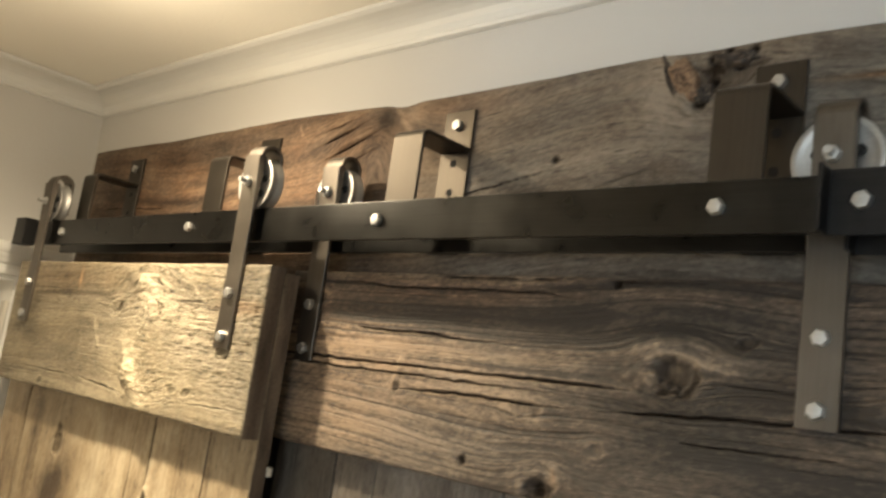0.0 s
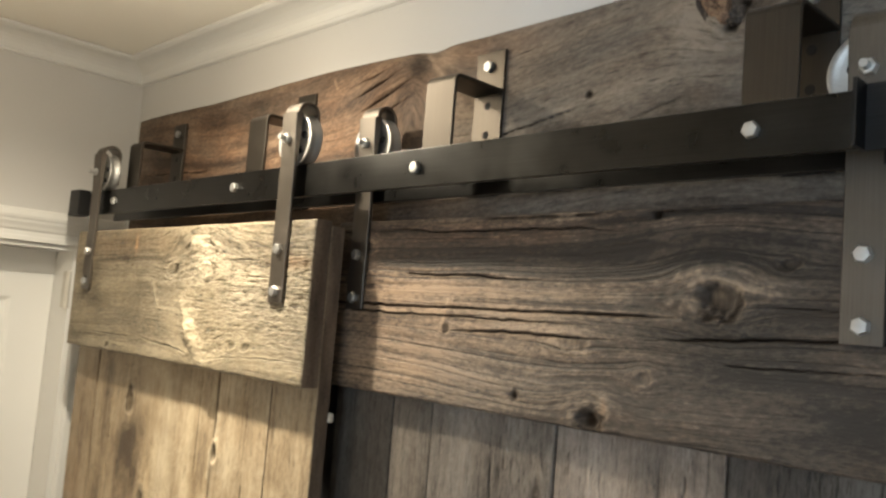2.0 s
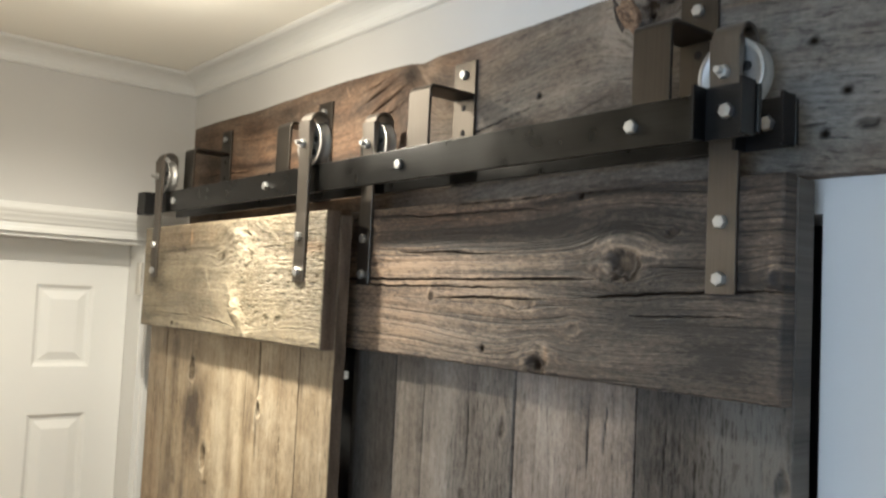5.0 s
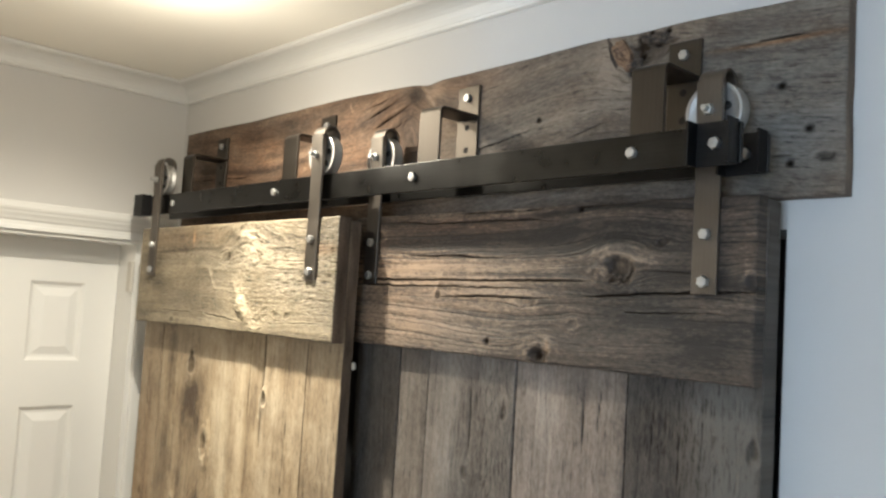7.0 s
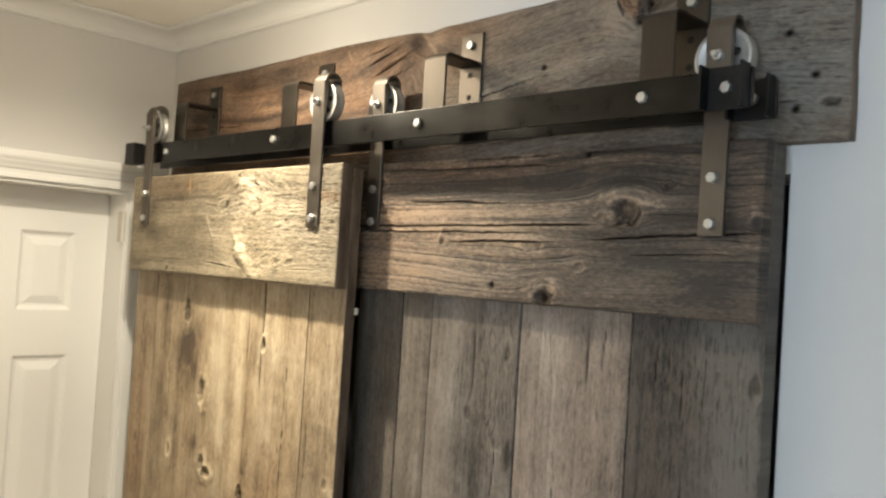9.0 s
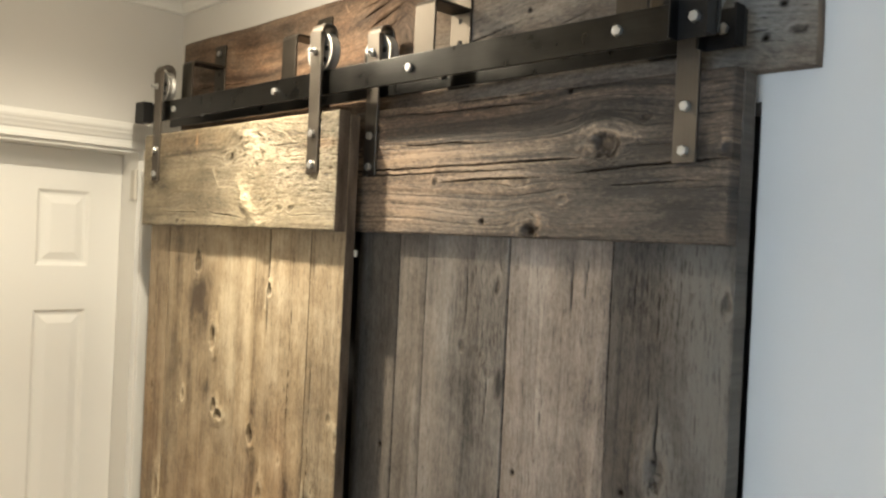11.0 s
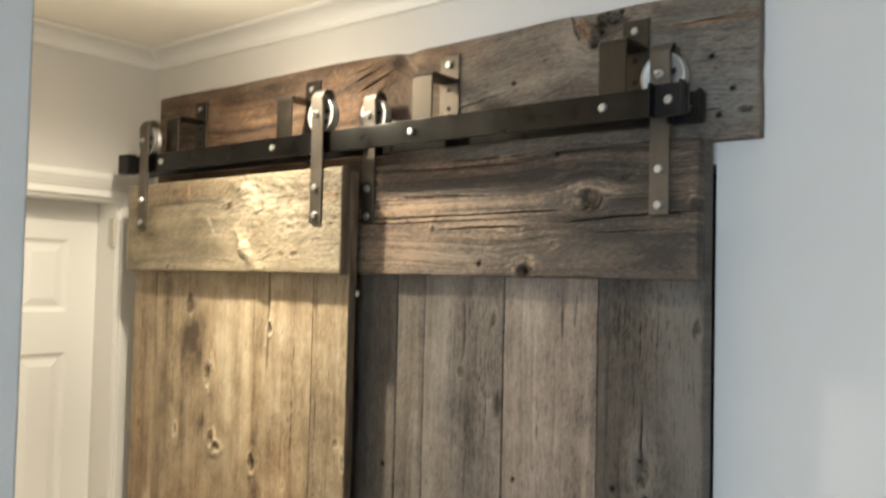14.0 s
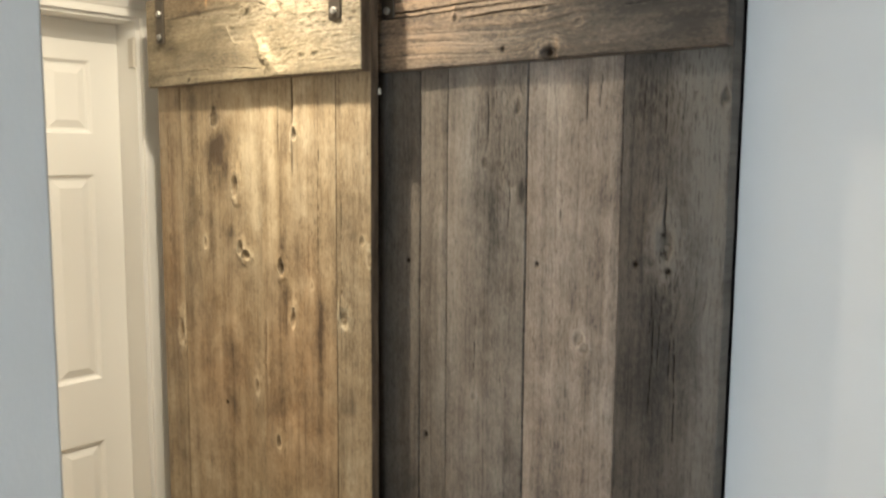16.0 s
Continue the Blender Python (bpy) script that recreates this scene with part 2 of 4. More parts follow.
def spot(U, V, u, v, ru, rv, slope=0.0):
    return np.exp(-(((U - u) / ru) ** 2) - ((V - v - slope * (U - u)) / rv) ** 2)


def soft_step(x):
    x = np.clip(x, 0, 1)
    return x * x * (3 - 2 * x)


def wood_fields(U, V, seed, spec, relief):
    """The figure of one board. spec, in the board's own metres along and across:
    bends (u, v, ru, rv, shift): where the grain leaves its straight way; knots (u, v, ru, rv, heart, halo, rise);
    bands (u0, u1, v, width, tone): streaks that follow the grain; patches, crust, red (below zero: greyer), plain (u, v, ru, rv, amount);
    cracks (u0, v0, u1, v1, half width, depth); holes (u, v, radius); ridges (u0, v0, u1, v1, width, height, tone)."""
    vn = value_noise
    fine = vn(U * 170, V * 170, seed + 11)
    G = V + 0.012 * (vn(U * 1.7, V * 5.0, seed) - 0.5) + 0.0035 * (vn(U * 9, V * 26, seed + 1) - 0.5)
    tone, dark, height = np.zeros_like(U), np.zeros_like(U), np.zeros_like(U)
    for u, v, ru, rv, shift in spec.get("bends", ()):
        G = G + shift * spot(U, V, u, v, ru, rv)
    for u, v, ru, rv, heart, halo, rise in spec.get("knots", ()):
        lean = 0.35 * (vn(np.float64(u * 91), np.float64(v * 77), seed) - 0.5)
        d2 = ((U - u) / ru) ** 2 + ((V - v - lean * (U - u) * rv / ru) / rv) ** 2
        G = G - (V - v) * 0.80 * np.exp(-0.28 * d2)
        rough = d2 * (0.45 + 0.8 * fine + 0.5 * vn(U * 60, V * 60, seed + 12))
        near, core = np.exp(-0.34 * rough), np.exp(-((1.35 * rough) ** 2))
        tone += 1.2 * halo * (near - core) + 0.12 * np.sin(6.5 * np.sqrt(rough)) * near
        side = 0.55 + 0.45 * soft_step(0.5 - 0.5 * ((V - v) / rv + 0.5 * (U - u) / ru))
        dark = np.maximum(dark, 0.85 * heart * core * side)
        rim = np.exp(-(((np.sqrt(rough) - 1.05) / 0.26) ** 2))
        dark = np.maximum(dark, min(1.0, 0.05 + 0.85 * heart) * rim * soft_step(0.55 - 0.7 * (V - v) / rv + 0.35 * (U - u) / ru))
        height += 1.7 * rise * (near - 1.4 * core) - 0.4 * rise * rim
    breakup = 0.55 + 0.9 * vn(U * 4, G * 70, seed + 13)
    for u0, u1, v, width, amount in spec.get("bands", ()):
        ends = soft_step((U - u0) / 0.07) * soft_step((u1 - U) / 0.07)
        tone += amount * ends * np.exp(-(((G - v) / width) ** 2)) * breakup
    cloud = 0.5 + vn(U * 14, V * 22, seed + 14) * 0.6 + vn(U * 45, G * 75, seed + 15) * 0.4
    for u, v, ru, rv, amount in spec.get("patches", ()):
        tone += amount * spot(U, V, u, v, ru, rv) * cloud
    gather = lambda key, base, least=0: np.clip(base + sum((k * spot(U, V, u, v, ru, rv) * cloud for u, v, ru, rv, k in spec.get(key, ())), np.zeros_like(U)), least, 1)
    crust = gather("crust", spec.get("crusty", 0.12))
    red = gather("red", spec.get("redness", 0.0), -1)
    line = 1 - gather("plain", 0.0)
    for u0, v0, u1, v1, width, high, pale in spec.get("ridges", ()):
        k = np.clip(((U - u0) * (u1 - u0) + (V - v0) * (v1 - v0)) / ((u1 - u0) ** 2 + (v1 - v0) ** 2), 0, 1)
        d = np.hypot(U - u0 - k * (u1 - u0), V - v0 - k * (v1 - v0)) * (0.45 + 0.7 * vn(U * 60, V * 60, seed + 16) + 0.5 * vn(U * 150, V * 190, seed + 20))
        m = np.exp(-((d / width) ** 2))
        height += high * m
        tone += pale * m
    for u0, v0, u1, v1, half, deep in spec.get("cracks", ()):
        k = np.clip((U - u0) / (u1 - u0), 0, 1)
        way = v0 + (v1 - v0) * k + 0.005 * (vn(U * 13, U * 0 + v0 * 50, seed + 17) - 0.5) + 0.0022 * (vn(U * 70, U * 0 + v0 * 50, seed + 18) - 0.5)
        ends = soft_step((U - u0) / 0.10 + 0.12) * soft_step((u1 - U) / 0.14 + 0.08) * (U > u0) * (U < u1)
        ends = ends * (0.50 + 0.7 * vn(U * 22, U * 0 + v0 * 90, seed + 19))
        m = np.clip(1.35 * (1 - np.abs(V - way) / (0.78 * half * (0.35 + 0.65 * ends) + 1e-5)), 0, 1) * np.clip(ends * 1.6, 0, 1)
        dark = np.maximum(dark, m)
        height -= deep * m
        # lit lip along one side of the crack, put into the tone
        tone += 0.14 * np.exp(-(((V - way - half * 2.2) / (half * 1.4)) ** 2)) * np.clip(ends, 0, 1)
    for u, v, r in spec.get("holes", ()):
        m = np.exp(-((((U - u) / r) ** 2 + ((V - v) / r) ** 2) * (0.6 + 0.8 * fine)) ** 2)
        dark = np.maximum(dark, m)
        height -= 0.002 * m
    grain = 0.55 * vn(U * 2.2, G * 60, seed + 2) + 0.30 * vn(U * 5, G * 140, seed + 3) + 0.5 * vn(U * 3, G * 10, seed + 4)
    scale = vn(U * 40, G * 110, seed + 5) + 0.6 * vn(U * 110, G * 230, seed + 6)
    height += relief * (grain - 0.67) * 2.0 * (0.35 + 0.65 * line) + 0.0020 * (np.abs(scale - 0.8) - 0.2) * crust
    return G, line, tone, red, dark, crust, height


def board_mesh(name, us, vs, depth, seed, spec, relief=0.0016, wobble=0.002, edge=0.004, grain="x", top_shape=None):
    """A worn board: its front carries the grain's relief, its edges are rounded and uneven. Local: along us, across vs,
    the front at y = 0 and the back at y = depth."""
    length, width = us[-1], vs[-1]
    U, V = np.meshgrid(us, vs, indexing="ij")
    G, line, tone, red, dark, crust, height = wood_fields(U, V, seed, spec, relief)
    rim = np.minimum(np.minimum(U, length - U), np.minimum(V, width - V))
    Y = -height * np.clip(rim / edge, 0, 1) + 0.7 * edge * np.clip(1 - rim / (edge * 1.1), 0, 1) ** 2
    low = (value_noise(U * 3.0, U * 0 + 0.5, seed + 4) - 0.5) * 2 + (value_noise(U * 21.0, U * 0 + 0.5, seed + 5) - 0.5)
    high = (value_noise(U * 3.0, U * 0 + 0.5, seed + 6) - 0.5) * 2 + (value_noise(U * 21.0, U * 0 + 0.5, seed + 7) - 0.5)
    if top_shape is not None:
        high = high + top_shape(U) / wobble
    ends = (value_noise(V * 25, V * 0 + 0.5, seed + 8) - 0.5) * wobble
    t = V / width
    V2 = V + wobble * (low * (1 - t) + high * t)
    U2 = U + ends * (1 - 2 * U / length)
    nu, nv = U.shape
    idx = np.arange(nu * nv).reshape(nu, nv)
    loop = np.concatenate([idx[:, 0], idx[-1, 1:], idx[-2::-1, -1], idx[0, -2:0:-1]])
    m = len(loop)
    back = np.arange(m) + nu * nv
    far = np.concatenate([np.arange(nu * nv), loop])
    A, B, D = U2.ravel()[far], V2.ravel()[far], Y.ravel()[far]
    D[nu * nv:] = depth
    order = (A, D, B) if grain == "x" else (B, D, A)
    nxt = np.roll(np.arange(m), -1)
    front = np.stack([idx[:-1, :-1], idx[1:, :-1], idx[1:, 1:], idx[:-1, 1:]], -1).reshape(-1, 4)
    side = np.stack([loop, back, back[nxt], loop[nxt]], -1)
    quads = np.concatenate([front, side])
    if grain == "z":
        quads = quads[:, ::-1]
    faces = quads.tolist() + [back.tolist() if grain == "z" else back[::-1].tolist()]
    mesh = bpy.data.meshes.new(name)
    mesh.from_pydata(np.stack(order, -1).tolist(), [], faces)
    kinds = np.ones(len(faces), dtype=np.int32)
    kinds[:len(front)] = 0
    mesh.polygons.foreach_set("material_index", kinds)
    mesh.polygons.foreach_set("use_smooth", kinds == 0)
    for label, kind, values in (("grain", "FLOAT_VECTOR", np.stack([U, G, line], -1)), ("wear_and_light", "FLOAT_VECTOR", np.stack([tone, red, dark], -1)), ("crust", "FLOAT", crust[..., None])):
        flat = values.reshape(nu * nv, -1)[far].ravel().astype(np.float32)
        mesh.attributes.new(label, kind, "POINT").data.foreach_set("vector" if kind == "FLOAT_VECTOR" else "value", flat)
    return mesh


def knot_wood(name, dark, mid, light, seed):
    n = Nodes(name)
    x, y, z = n.xyz()
    v = n.vec(x, y, n.math("ADD", z, seed))
    a = n.noise(v, 95.0, 5, 0.65, 1.2)
    b = n.noise(v, 420.0, 3)
    f = n.math("ADD", n.math("MULTIPLY", a, 0.8), n.math("MULTIPLY", b, 0.25))
    n.bump(a, 0.0018, 0.8)
    return n.set(Base_Color=n.ramp(f, (0.38, dark), (0.52, mid), (0.68, light)), Roughness=0.62)


def knot(parent, u, v, ru, rv, height, material, seed, grain="x", crater=0.6, label="", jag=0.0, base=0.0022, lean=0.0):
    """A torn knot standing a little proud of a board, at the board's own coordinates."""
    bm = bmesh.new()
    rnd = np.random.RandomState(seed)
    wave = rnd.rand(6) * 6.28
    rings = []
    count = 28
    for r in (1.0, 0.90, 0.78, 0.66, 0.54, 0.42, 0.30, 0.18, 0.06):
        ring = []
        for k in range(count):
            a = 2 * math.pi * k / count
            rr = r * (0.92 + 0.10 * math.sin(2 * a + wave[0]) + 0.07 * math.sin(3 * a + wave[1]) + (0.04 + 0.12 * jag) * math.sin(7 * a + wave[2]) + 0.25 * jag * (rnd.rand() - 0.5))
            swell = 0.62 + 0.34 * math.sin(a + wave[3]) + 0.14 * math.sin(3 * a + wave[4] + 3 * r)
            h = base + height * swell * math.exp(-(((r - 0.58) / 0.24) ** 2)) - 0.0012 * crater * math.exp(-((r / 0.35) ** 2)) + (0.0004 + jag * height) * rnd.rand() if r < 1 else -0.003
            p, q = u + ru * rr * math.cos(a) - lean * rv * rr * math.sin(a), v + rv * rr * math.sin(a)
            ring.append(bm.verts.new((p, -h, q) if grain == "x" else (q, -h, p)))
        rings.append(ring)
    for p, q in zip(rings, rings[1:]):
        for k in range(count):
            bm.faces.new((p[k], p[(k + 1) % count], q[(k + 1) % count], q[k]))
    bm.faces.new(rings[-1])
    return part("knot", bm, material, parent, label, smooth=True)


def empty(name, place=(0, 0, 0)):
    ob = new(name)
    ob.location = place
    return ob


def structure(ob, label, category):
    return tagged(ob, label, category, kind="structure")


# ---- shell of the hall and the room it opens to ----
OPEN_X0, OPEN_X1, OPEN_Z = 0.20, 1.861, 2.046
WD_Y0, WD_Y1, WD_Z = -0.736, -0.106, 2.056
EAST, SOUTH = 5.0, -4.2

bm = bmesh.new()
add_box(bm, -0.16, OPEN_X0, 0, 0.12, 0, CEIL)
add_box(bm, OPEN_X0, OPEN_X1, 0, 0.12, OPEN_Z, CEIL)
add_box(bm, OPEN_X1, EAST, 0, 0.12, 0, CEIL)
structure(part("wall_north", bm, WALL), "pale grey painted wall behind the barn doors", "wall")

bm = bmesh.new()
add_box(bm, -0.16, 0, -1.22, WD_Y0, 0, CEIL)
add_box(bm, -0.16, 0, WD_Y0, WD_Y1, WD_Z, CEIL)
add_box(bm, -0.16, 0, WD_Y1, 0, 0, CEIL)
structure(part("wall_west", bm, WALL), "pale grey painted end wall of the hall", "wall")

bm = box(0, 1.51, -1.218, -1.098, 0, CEIL, bevel=0.004)
structure(part("wall_south", bm, WALL), "pale grey partition wall ending in an outside corner", "wall")
structure(part("wall_room_side", box(0.0, 0.12, SOUTH, -1.218, 0, CEIL), WALL), "pale grey painted side wall of the open room", "wall")
structure(part("wall_east", box(EAST, EAST + 0.12, SOUTH, 0.12, 0, CEIL), WALL), "pale grey painted side wall", "wall")

WIN = (2.1, 3.9, 0.9, 2.2)
bm = bmesh.new()
add_box(bm, 0, WIN[0], SOUTH - 0.14, SOUTH, 0, CEIL)
add_box(bm, WIN[1], EAST + 0.12, SOUTH - 0.14, SOUTH, 0, CEIL)
add_box(bm, WIN[0], WIN[1], SOUTH - 0.14, SOUTH, 0, WIN[2])
add_box(bm, WIN[0], WIN[1], SOUTH - 0.14, SOUTH, WIN[3], CEIL)
structure(part("wall_window_side", bm, WALL), "pale grey wall with a wide window opening", "wall")

structure(part("floor", box(-0.16, EAST + 0.12, SOUTH - 0.14, 0.9, -0.12, 0), FLOORING), "plain light oak floor", "floor")
structure(part("ceiling", box(-0.16, EAST + 0.12, SOUTH - 0.14, 0.9, CEIL, CEIL + 0.1), CEILING), "smooth cream-white painted ceiling", "ceiling")

# closet behind the sliding doors, its darkness put into the wall colour
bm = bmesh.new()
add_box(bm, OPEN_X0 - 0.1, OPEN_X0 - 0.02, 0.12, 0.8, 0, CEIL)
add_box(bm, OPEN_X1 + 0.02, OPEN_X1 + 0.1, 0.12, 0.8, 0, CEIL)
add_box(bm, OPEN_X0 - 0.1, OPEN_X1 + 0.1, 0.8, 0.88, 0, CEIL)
structure(part("wall_closet", bm, CLOSET_SHADE), "unlit closet walls behind the doors", "wall")
structure(part("wall_behind_door", box(-0.32, -0.26, -1.0, 0.1, 0, CEIL), WALL), "plain wall beyond the white door", "wall")


def crown_outline(p, h):
    """Profile of the crown moulding: distance from the wall, height under the ceiling."""
    pts = [(0, 0), (p, 0), (p, -0.006), (p - 0.008, -0.010)]
    for k in range(7):
        a = math.pi / 2 * k / 6
        pts.append((p - 0.010 - (p - 0.020) * math.sin(a), -0.010 - (h - 0.024) * (1 - math.cos(a))))
    pts += [(0.009, -h + 0.010), (0.012, -h + 0.007), (0.010, -h + 0.002), (0.004, -h), (0, -h)]
    return pts


CROWN = crown_outline(0.066, 0.055)
EPS = 0.0015


def mitred_crown(name, axis, a, b, wall, sign, cut_a=True, cut_b=True):
    """Crown along a wall from a to b with mitred ends."""
    bm = bmesh.new()
    ends = []
    for s, cut, way in ((a, cut_a, 1), (b, cut_b, -1)):
        ring = []
        for d, dz in CROWN:
            along = s + (way * d if cut else 0)
            off = wall + sign * d
            ring.append(bm.verts.new((along, off, CEIL + dz - EPS) if axis == "x" else (off, along, CEIL + dz - EPS)))
        ends.append(ring)
    n = len(CROWN)
    for i in range(n):
        bm.faces.new((ends[0][i], ends[0][(i + 1) % n], ends[1][(i + 1) % n], ends[1][i]))
    bm.faces.new(ends[0])
    bm.faces.new(ends[1][::-1])
    return structure(part(name, bm, TRIM), "white painted crown moulding under the ceiling", "crown moulding")


mitred_crown("trim_crown_north", "x", 0, EAST, 0, -1)
mitred_crown("trim_crown_west", "y", -1.098, 0, 0, 1)
mitred_crown("trim_crown_south", "x", 0, 1.51, -1.098, 1, True, False)

# ---- white six-panel door with its frame ----
FACE = -0.108


def panelled_door():
    door = empty("door_1", (FACE, (WD_Y0 + WD_Y1) / 2, 0))
    structure(door, "closed white six-panel interior door in a recessed frame", "door")
    y0, y1 = WD_Y0 + 0.0192, WD_Y1 - 0.0192
    cols = ((-0.372, -0.215), (-0.648, -0.490))
    rows = ((1.690, 1.920), (0.905, 1.568), (0.235, 0.705))
    bm = bmesh.new()
    ys = [y0, cols[1][0], cols[1][1], cols[0][0], cols[0][1], y1]
    add_box(bm, FACE - 0.035, FACE, y0, ys[1], 0.008, WD_Z - 0.0188)
    add_box(bm, FACE - 0.035, FACE, ys[2], ys[3], 0.008, WD_Z - 0.0188)
    add_box(bm, FACE - 0.035, FACE, ys[4], y1, 0.008, WD_Z - 0.0188)
    for a, b in cols:
        zs = [0.008, rows[2][0], rows[2][1], rows[1][0], rows[1][1], rows[0][0], rows[0][1], WD_Z - 0.0188]
        for k in (0, 2, 4, 6):
            add_box(bm, FACE - 0.035, FACE, a, b, zs[k], zs[k + 1])
    inv = Matrix.Translation(-door.location)
    bmesh.ops.transform(bm, matrix=inv, verts=bm.verts)
    part("door_frame", bm, DOOR_PAINT, door)
    for a, b in cols:
        for z0, z1 in rows:
            bm = bmesh.new()
            depths = ((0.0, 0.0), (0.004, -0.0005), (0.013, -0.0095), (0.020, -0.0105), (0.042, -0.003), (0.046, -0.0025))
            rings = []
            for ins, dep in depths:
                rings.append([bm.verts.new((FACE + dep, y, z)) for y, z in ((a + ins, z0 + ins), (b - ins, z0 + ins), (b - ins, z1 - ins), (a + ins, z1 - ins))])
            for p, q in zip(rings, rings[1:]):
                for k in range(4):
                    bm.faces.new((p[k], p[(k + 1) % 4], q[(k + 1) % 4], q[k]))
            bm.faces.new(rings[-1])
            bmesh.ops.transform(bm, matrix=inv, verts=bm.verts)
            part("panel", bm, DOOR_PAINT, door)
    bm = box(-0.040, 0.0035, WD_Y1 - 0.0215, WD_Y1 - 0.0178, 1.900, 1.988, bevel=0.0008, segments=1)
    r = [(0.0035 + 0.006 * math.cos(k * math.pi / 6), WD_Y1 - 0.0245 + 0.006 * math.sin(k * math.pi / 6)) for k in range(12)]
    add_prism(bm, r, "z", 1.899, 1.989)
    bmesh.ops.transform(bm, matrix=inv, verts=bm.verts)
    part("hinge_leaf", bm, HINGE, door, "small grey metal plate let into the jamb")
    return door


panelled_door()

bm = bmesh.new()
add_box(bm, -0.16, 0.002, WD_Y1 - 0.018, WD_Y1, 0, WD_Z)
add_box(bm, -0.16, 0.002, WD_Y0, WD_Y0 + 0.018, 0, WD_Z)
add_box(bm, -0.16, 0.002, WD_Y0 + 0.018, WD_Y1 - 0.018, WD_Z - 0.018, WD_Z)
structure(part("trim_door_jamb", bm, TRIM), "white painted door jamb lining", "door jamb")


def casing_outline(w):
    """Flat casing with eased edges."""
    return [(0, 0), (0, 0.009), (0.002, 0.0115), (0.006, 0.013), (w - 0.008, 0.014), (w - 0.003, 0.0125), (w, 0.009), (w, 0)]


for name, y, sign in (("trim_casing_right", WD_Y1 - 0.004, 1), ("trim_casing_left", WD_Y0 + 0.004, -1)):
    bm = add_prism(bmesh.new(), [(0.002 + d, y + sign * s) for s, d in casing_outline(0.072)], "z", 0, WD_Z - 0.004)
    structure(part(name, bm, TRIM), "white painted door casing", "door casing")
# head casing built up like a small cornice
HEAD = [(0.002, -0.004), (0.014, -0.004), (0.0150, -0.003), (0.0152, 0.006), (0.0146, 0.009), (0.015, 0.019), (0.019, 0.023), (0.022, 0.030), (0.027, 0.038), (0.029, 0.044), (0.032, 0.048), (0.034, 0.054), (0.034, 0.066), (0.031, 0.070), (0.002, 0.070)]
bm = add_prism(bmesh.new(), [(d, WD_Z - 0.004 + z) for d, z in HEAD], "y", WD_Y0 - 0.085, -0.022)
structure(part("trim_head_casing", bm, TRIM), "white built-up head casing over the door", "door casing")

# ---- window behind, sky outside ----
win = empty("window_1", (WIN[0], SOUTH, WIN[2]))
structure(win, "wide white-framed window of the open room", "window")
for a in (bmesh.new(),):
    f = 0.05
    add_box(a, 0, WIN[1] - WIN[0], -0.09, -0.03, 0, f)
    add_box(a, 0, WIN[1] - WIN[0], -0.09, -0.03, WIN[3] - WIN[2] - f, WIN[3] - WIN[2])
    for x in (0, (WIN[1] - WIN[0] - f) / 2, WIN[1] - WIN[0] - f):
        add_box(a, x, x + f, -0.09, -0.03, f, WIN[3] - WIN[2] - f)
    part("window_frame", a, TRIM, win)
glass = Nodes("window_glass").set(Base_Color=(0.95, 0.98, 0.97), Roughness=0.02, Transmission_Weight=1.0, IOR=1.45)
for x in (0.052, (WIN[1] - WIN[0] + 0.054) / 2):
    pane = part("pane", box(x, x + (WIN[1] - WIN[0]) / 2 - 0.079, -0.062, -0.056, 0.052, WIN[3] - WIN[2] - 0.052), glass, win)
    pane.visible_shadow = False
part("window_sill", box(-0.03, WIN[1] - WIN[0] + 0.03, 0.002, 0.05, -0.03, -0.002, bevel=0.004), TRIM, win)

# ---- recessed downlight ----
light = empty("recessed_downlight", (LAMP[0], LAMP[1], CEIL))
tagged(light, "round white recessed downlight, lit, flush in the ceiling", "ceiling light")
glow = bpy.data.materials.new("lit_lens")
glow.use_nodes = True
glow.node_tree.nodes["Principled BSDF"].inputs["Emission Color"].default_value = (1.0, 0.80, 0.52, 1)
glow.node_tree.nodes["Principled BSDF"].inputs["Emission Strength"].default_value = 24.0
bm = bmesh.new()
ring = []
for r, z in ((0.062, -0.001), (0.060, -0.006), (0.045, -0.005), (0.043, -0.001)):
    ring.append([bm.verts.new((r * math.cos(k * math.pi / 20), r * math.sin(k * math.pi / 20), z)) for k in range(40)])
for i in range(4):
    p, q = ring[i], ring[(i + 1) % 4]
    for k in range(40):
        bm.faces.new((p[k], p[(k + 1) % 40], q[(k + 1) % 40], q[k]))
part("trim_ring", bm, TRIM, light, smooth=True)
bm = bmesh.new()
bmesh.ops.create_uvsphere(bm, u_segments=24, v_segments=10, radius=0.034)
bmesh.ops.transform(bm, matrix=pose(0, 0, 0.006) @ Matrix.Diagonal((1, 1, 0.7, 1)), verts=bm.verts)
part("bulb", bm, glow, light, "glowing warm bulb face", smooth=True)

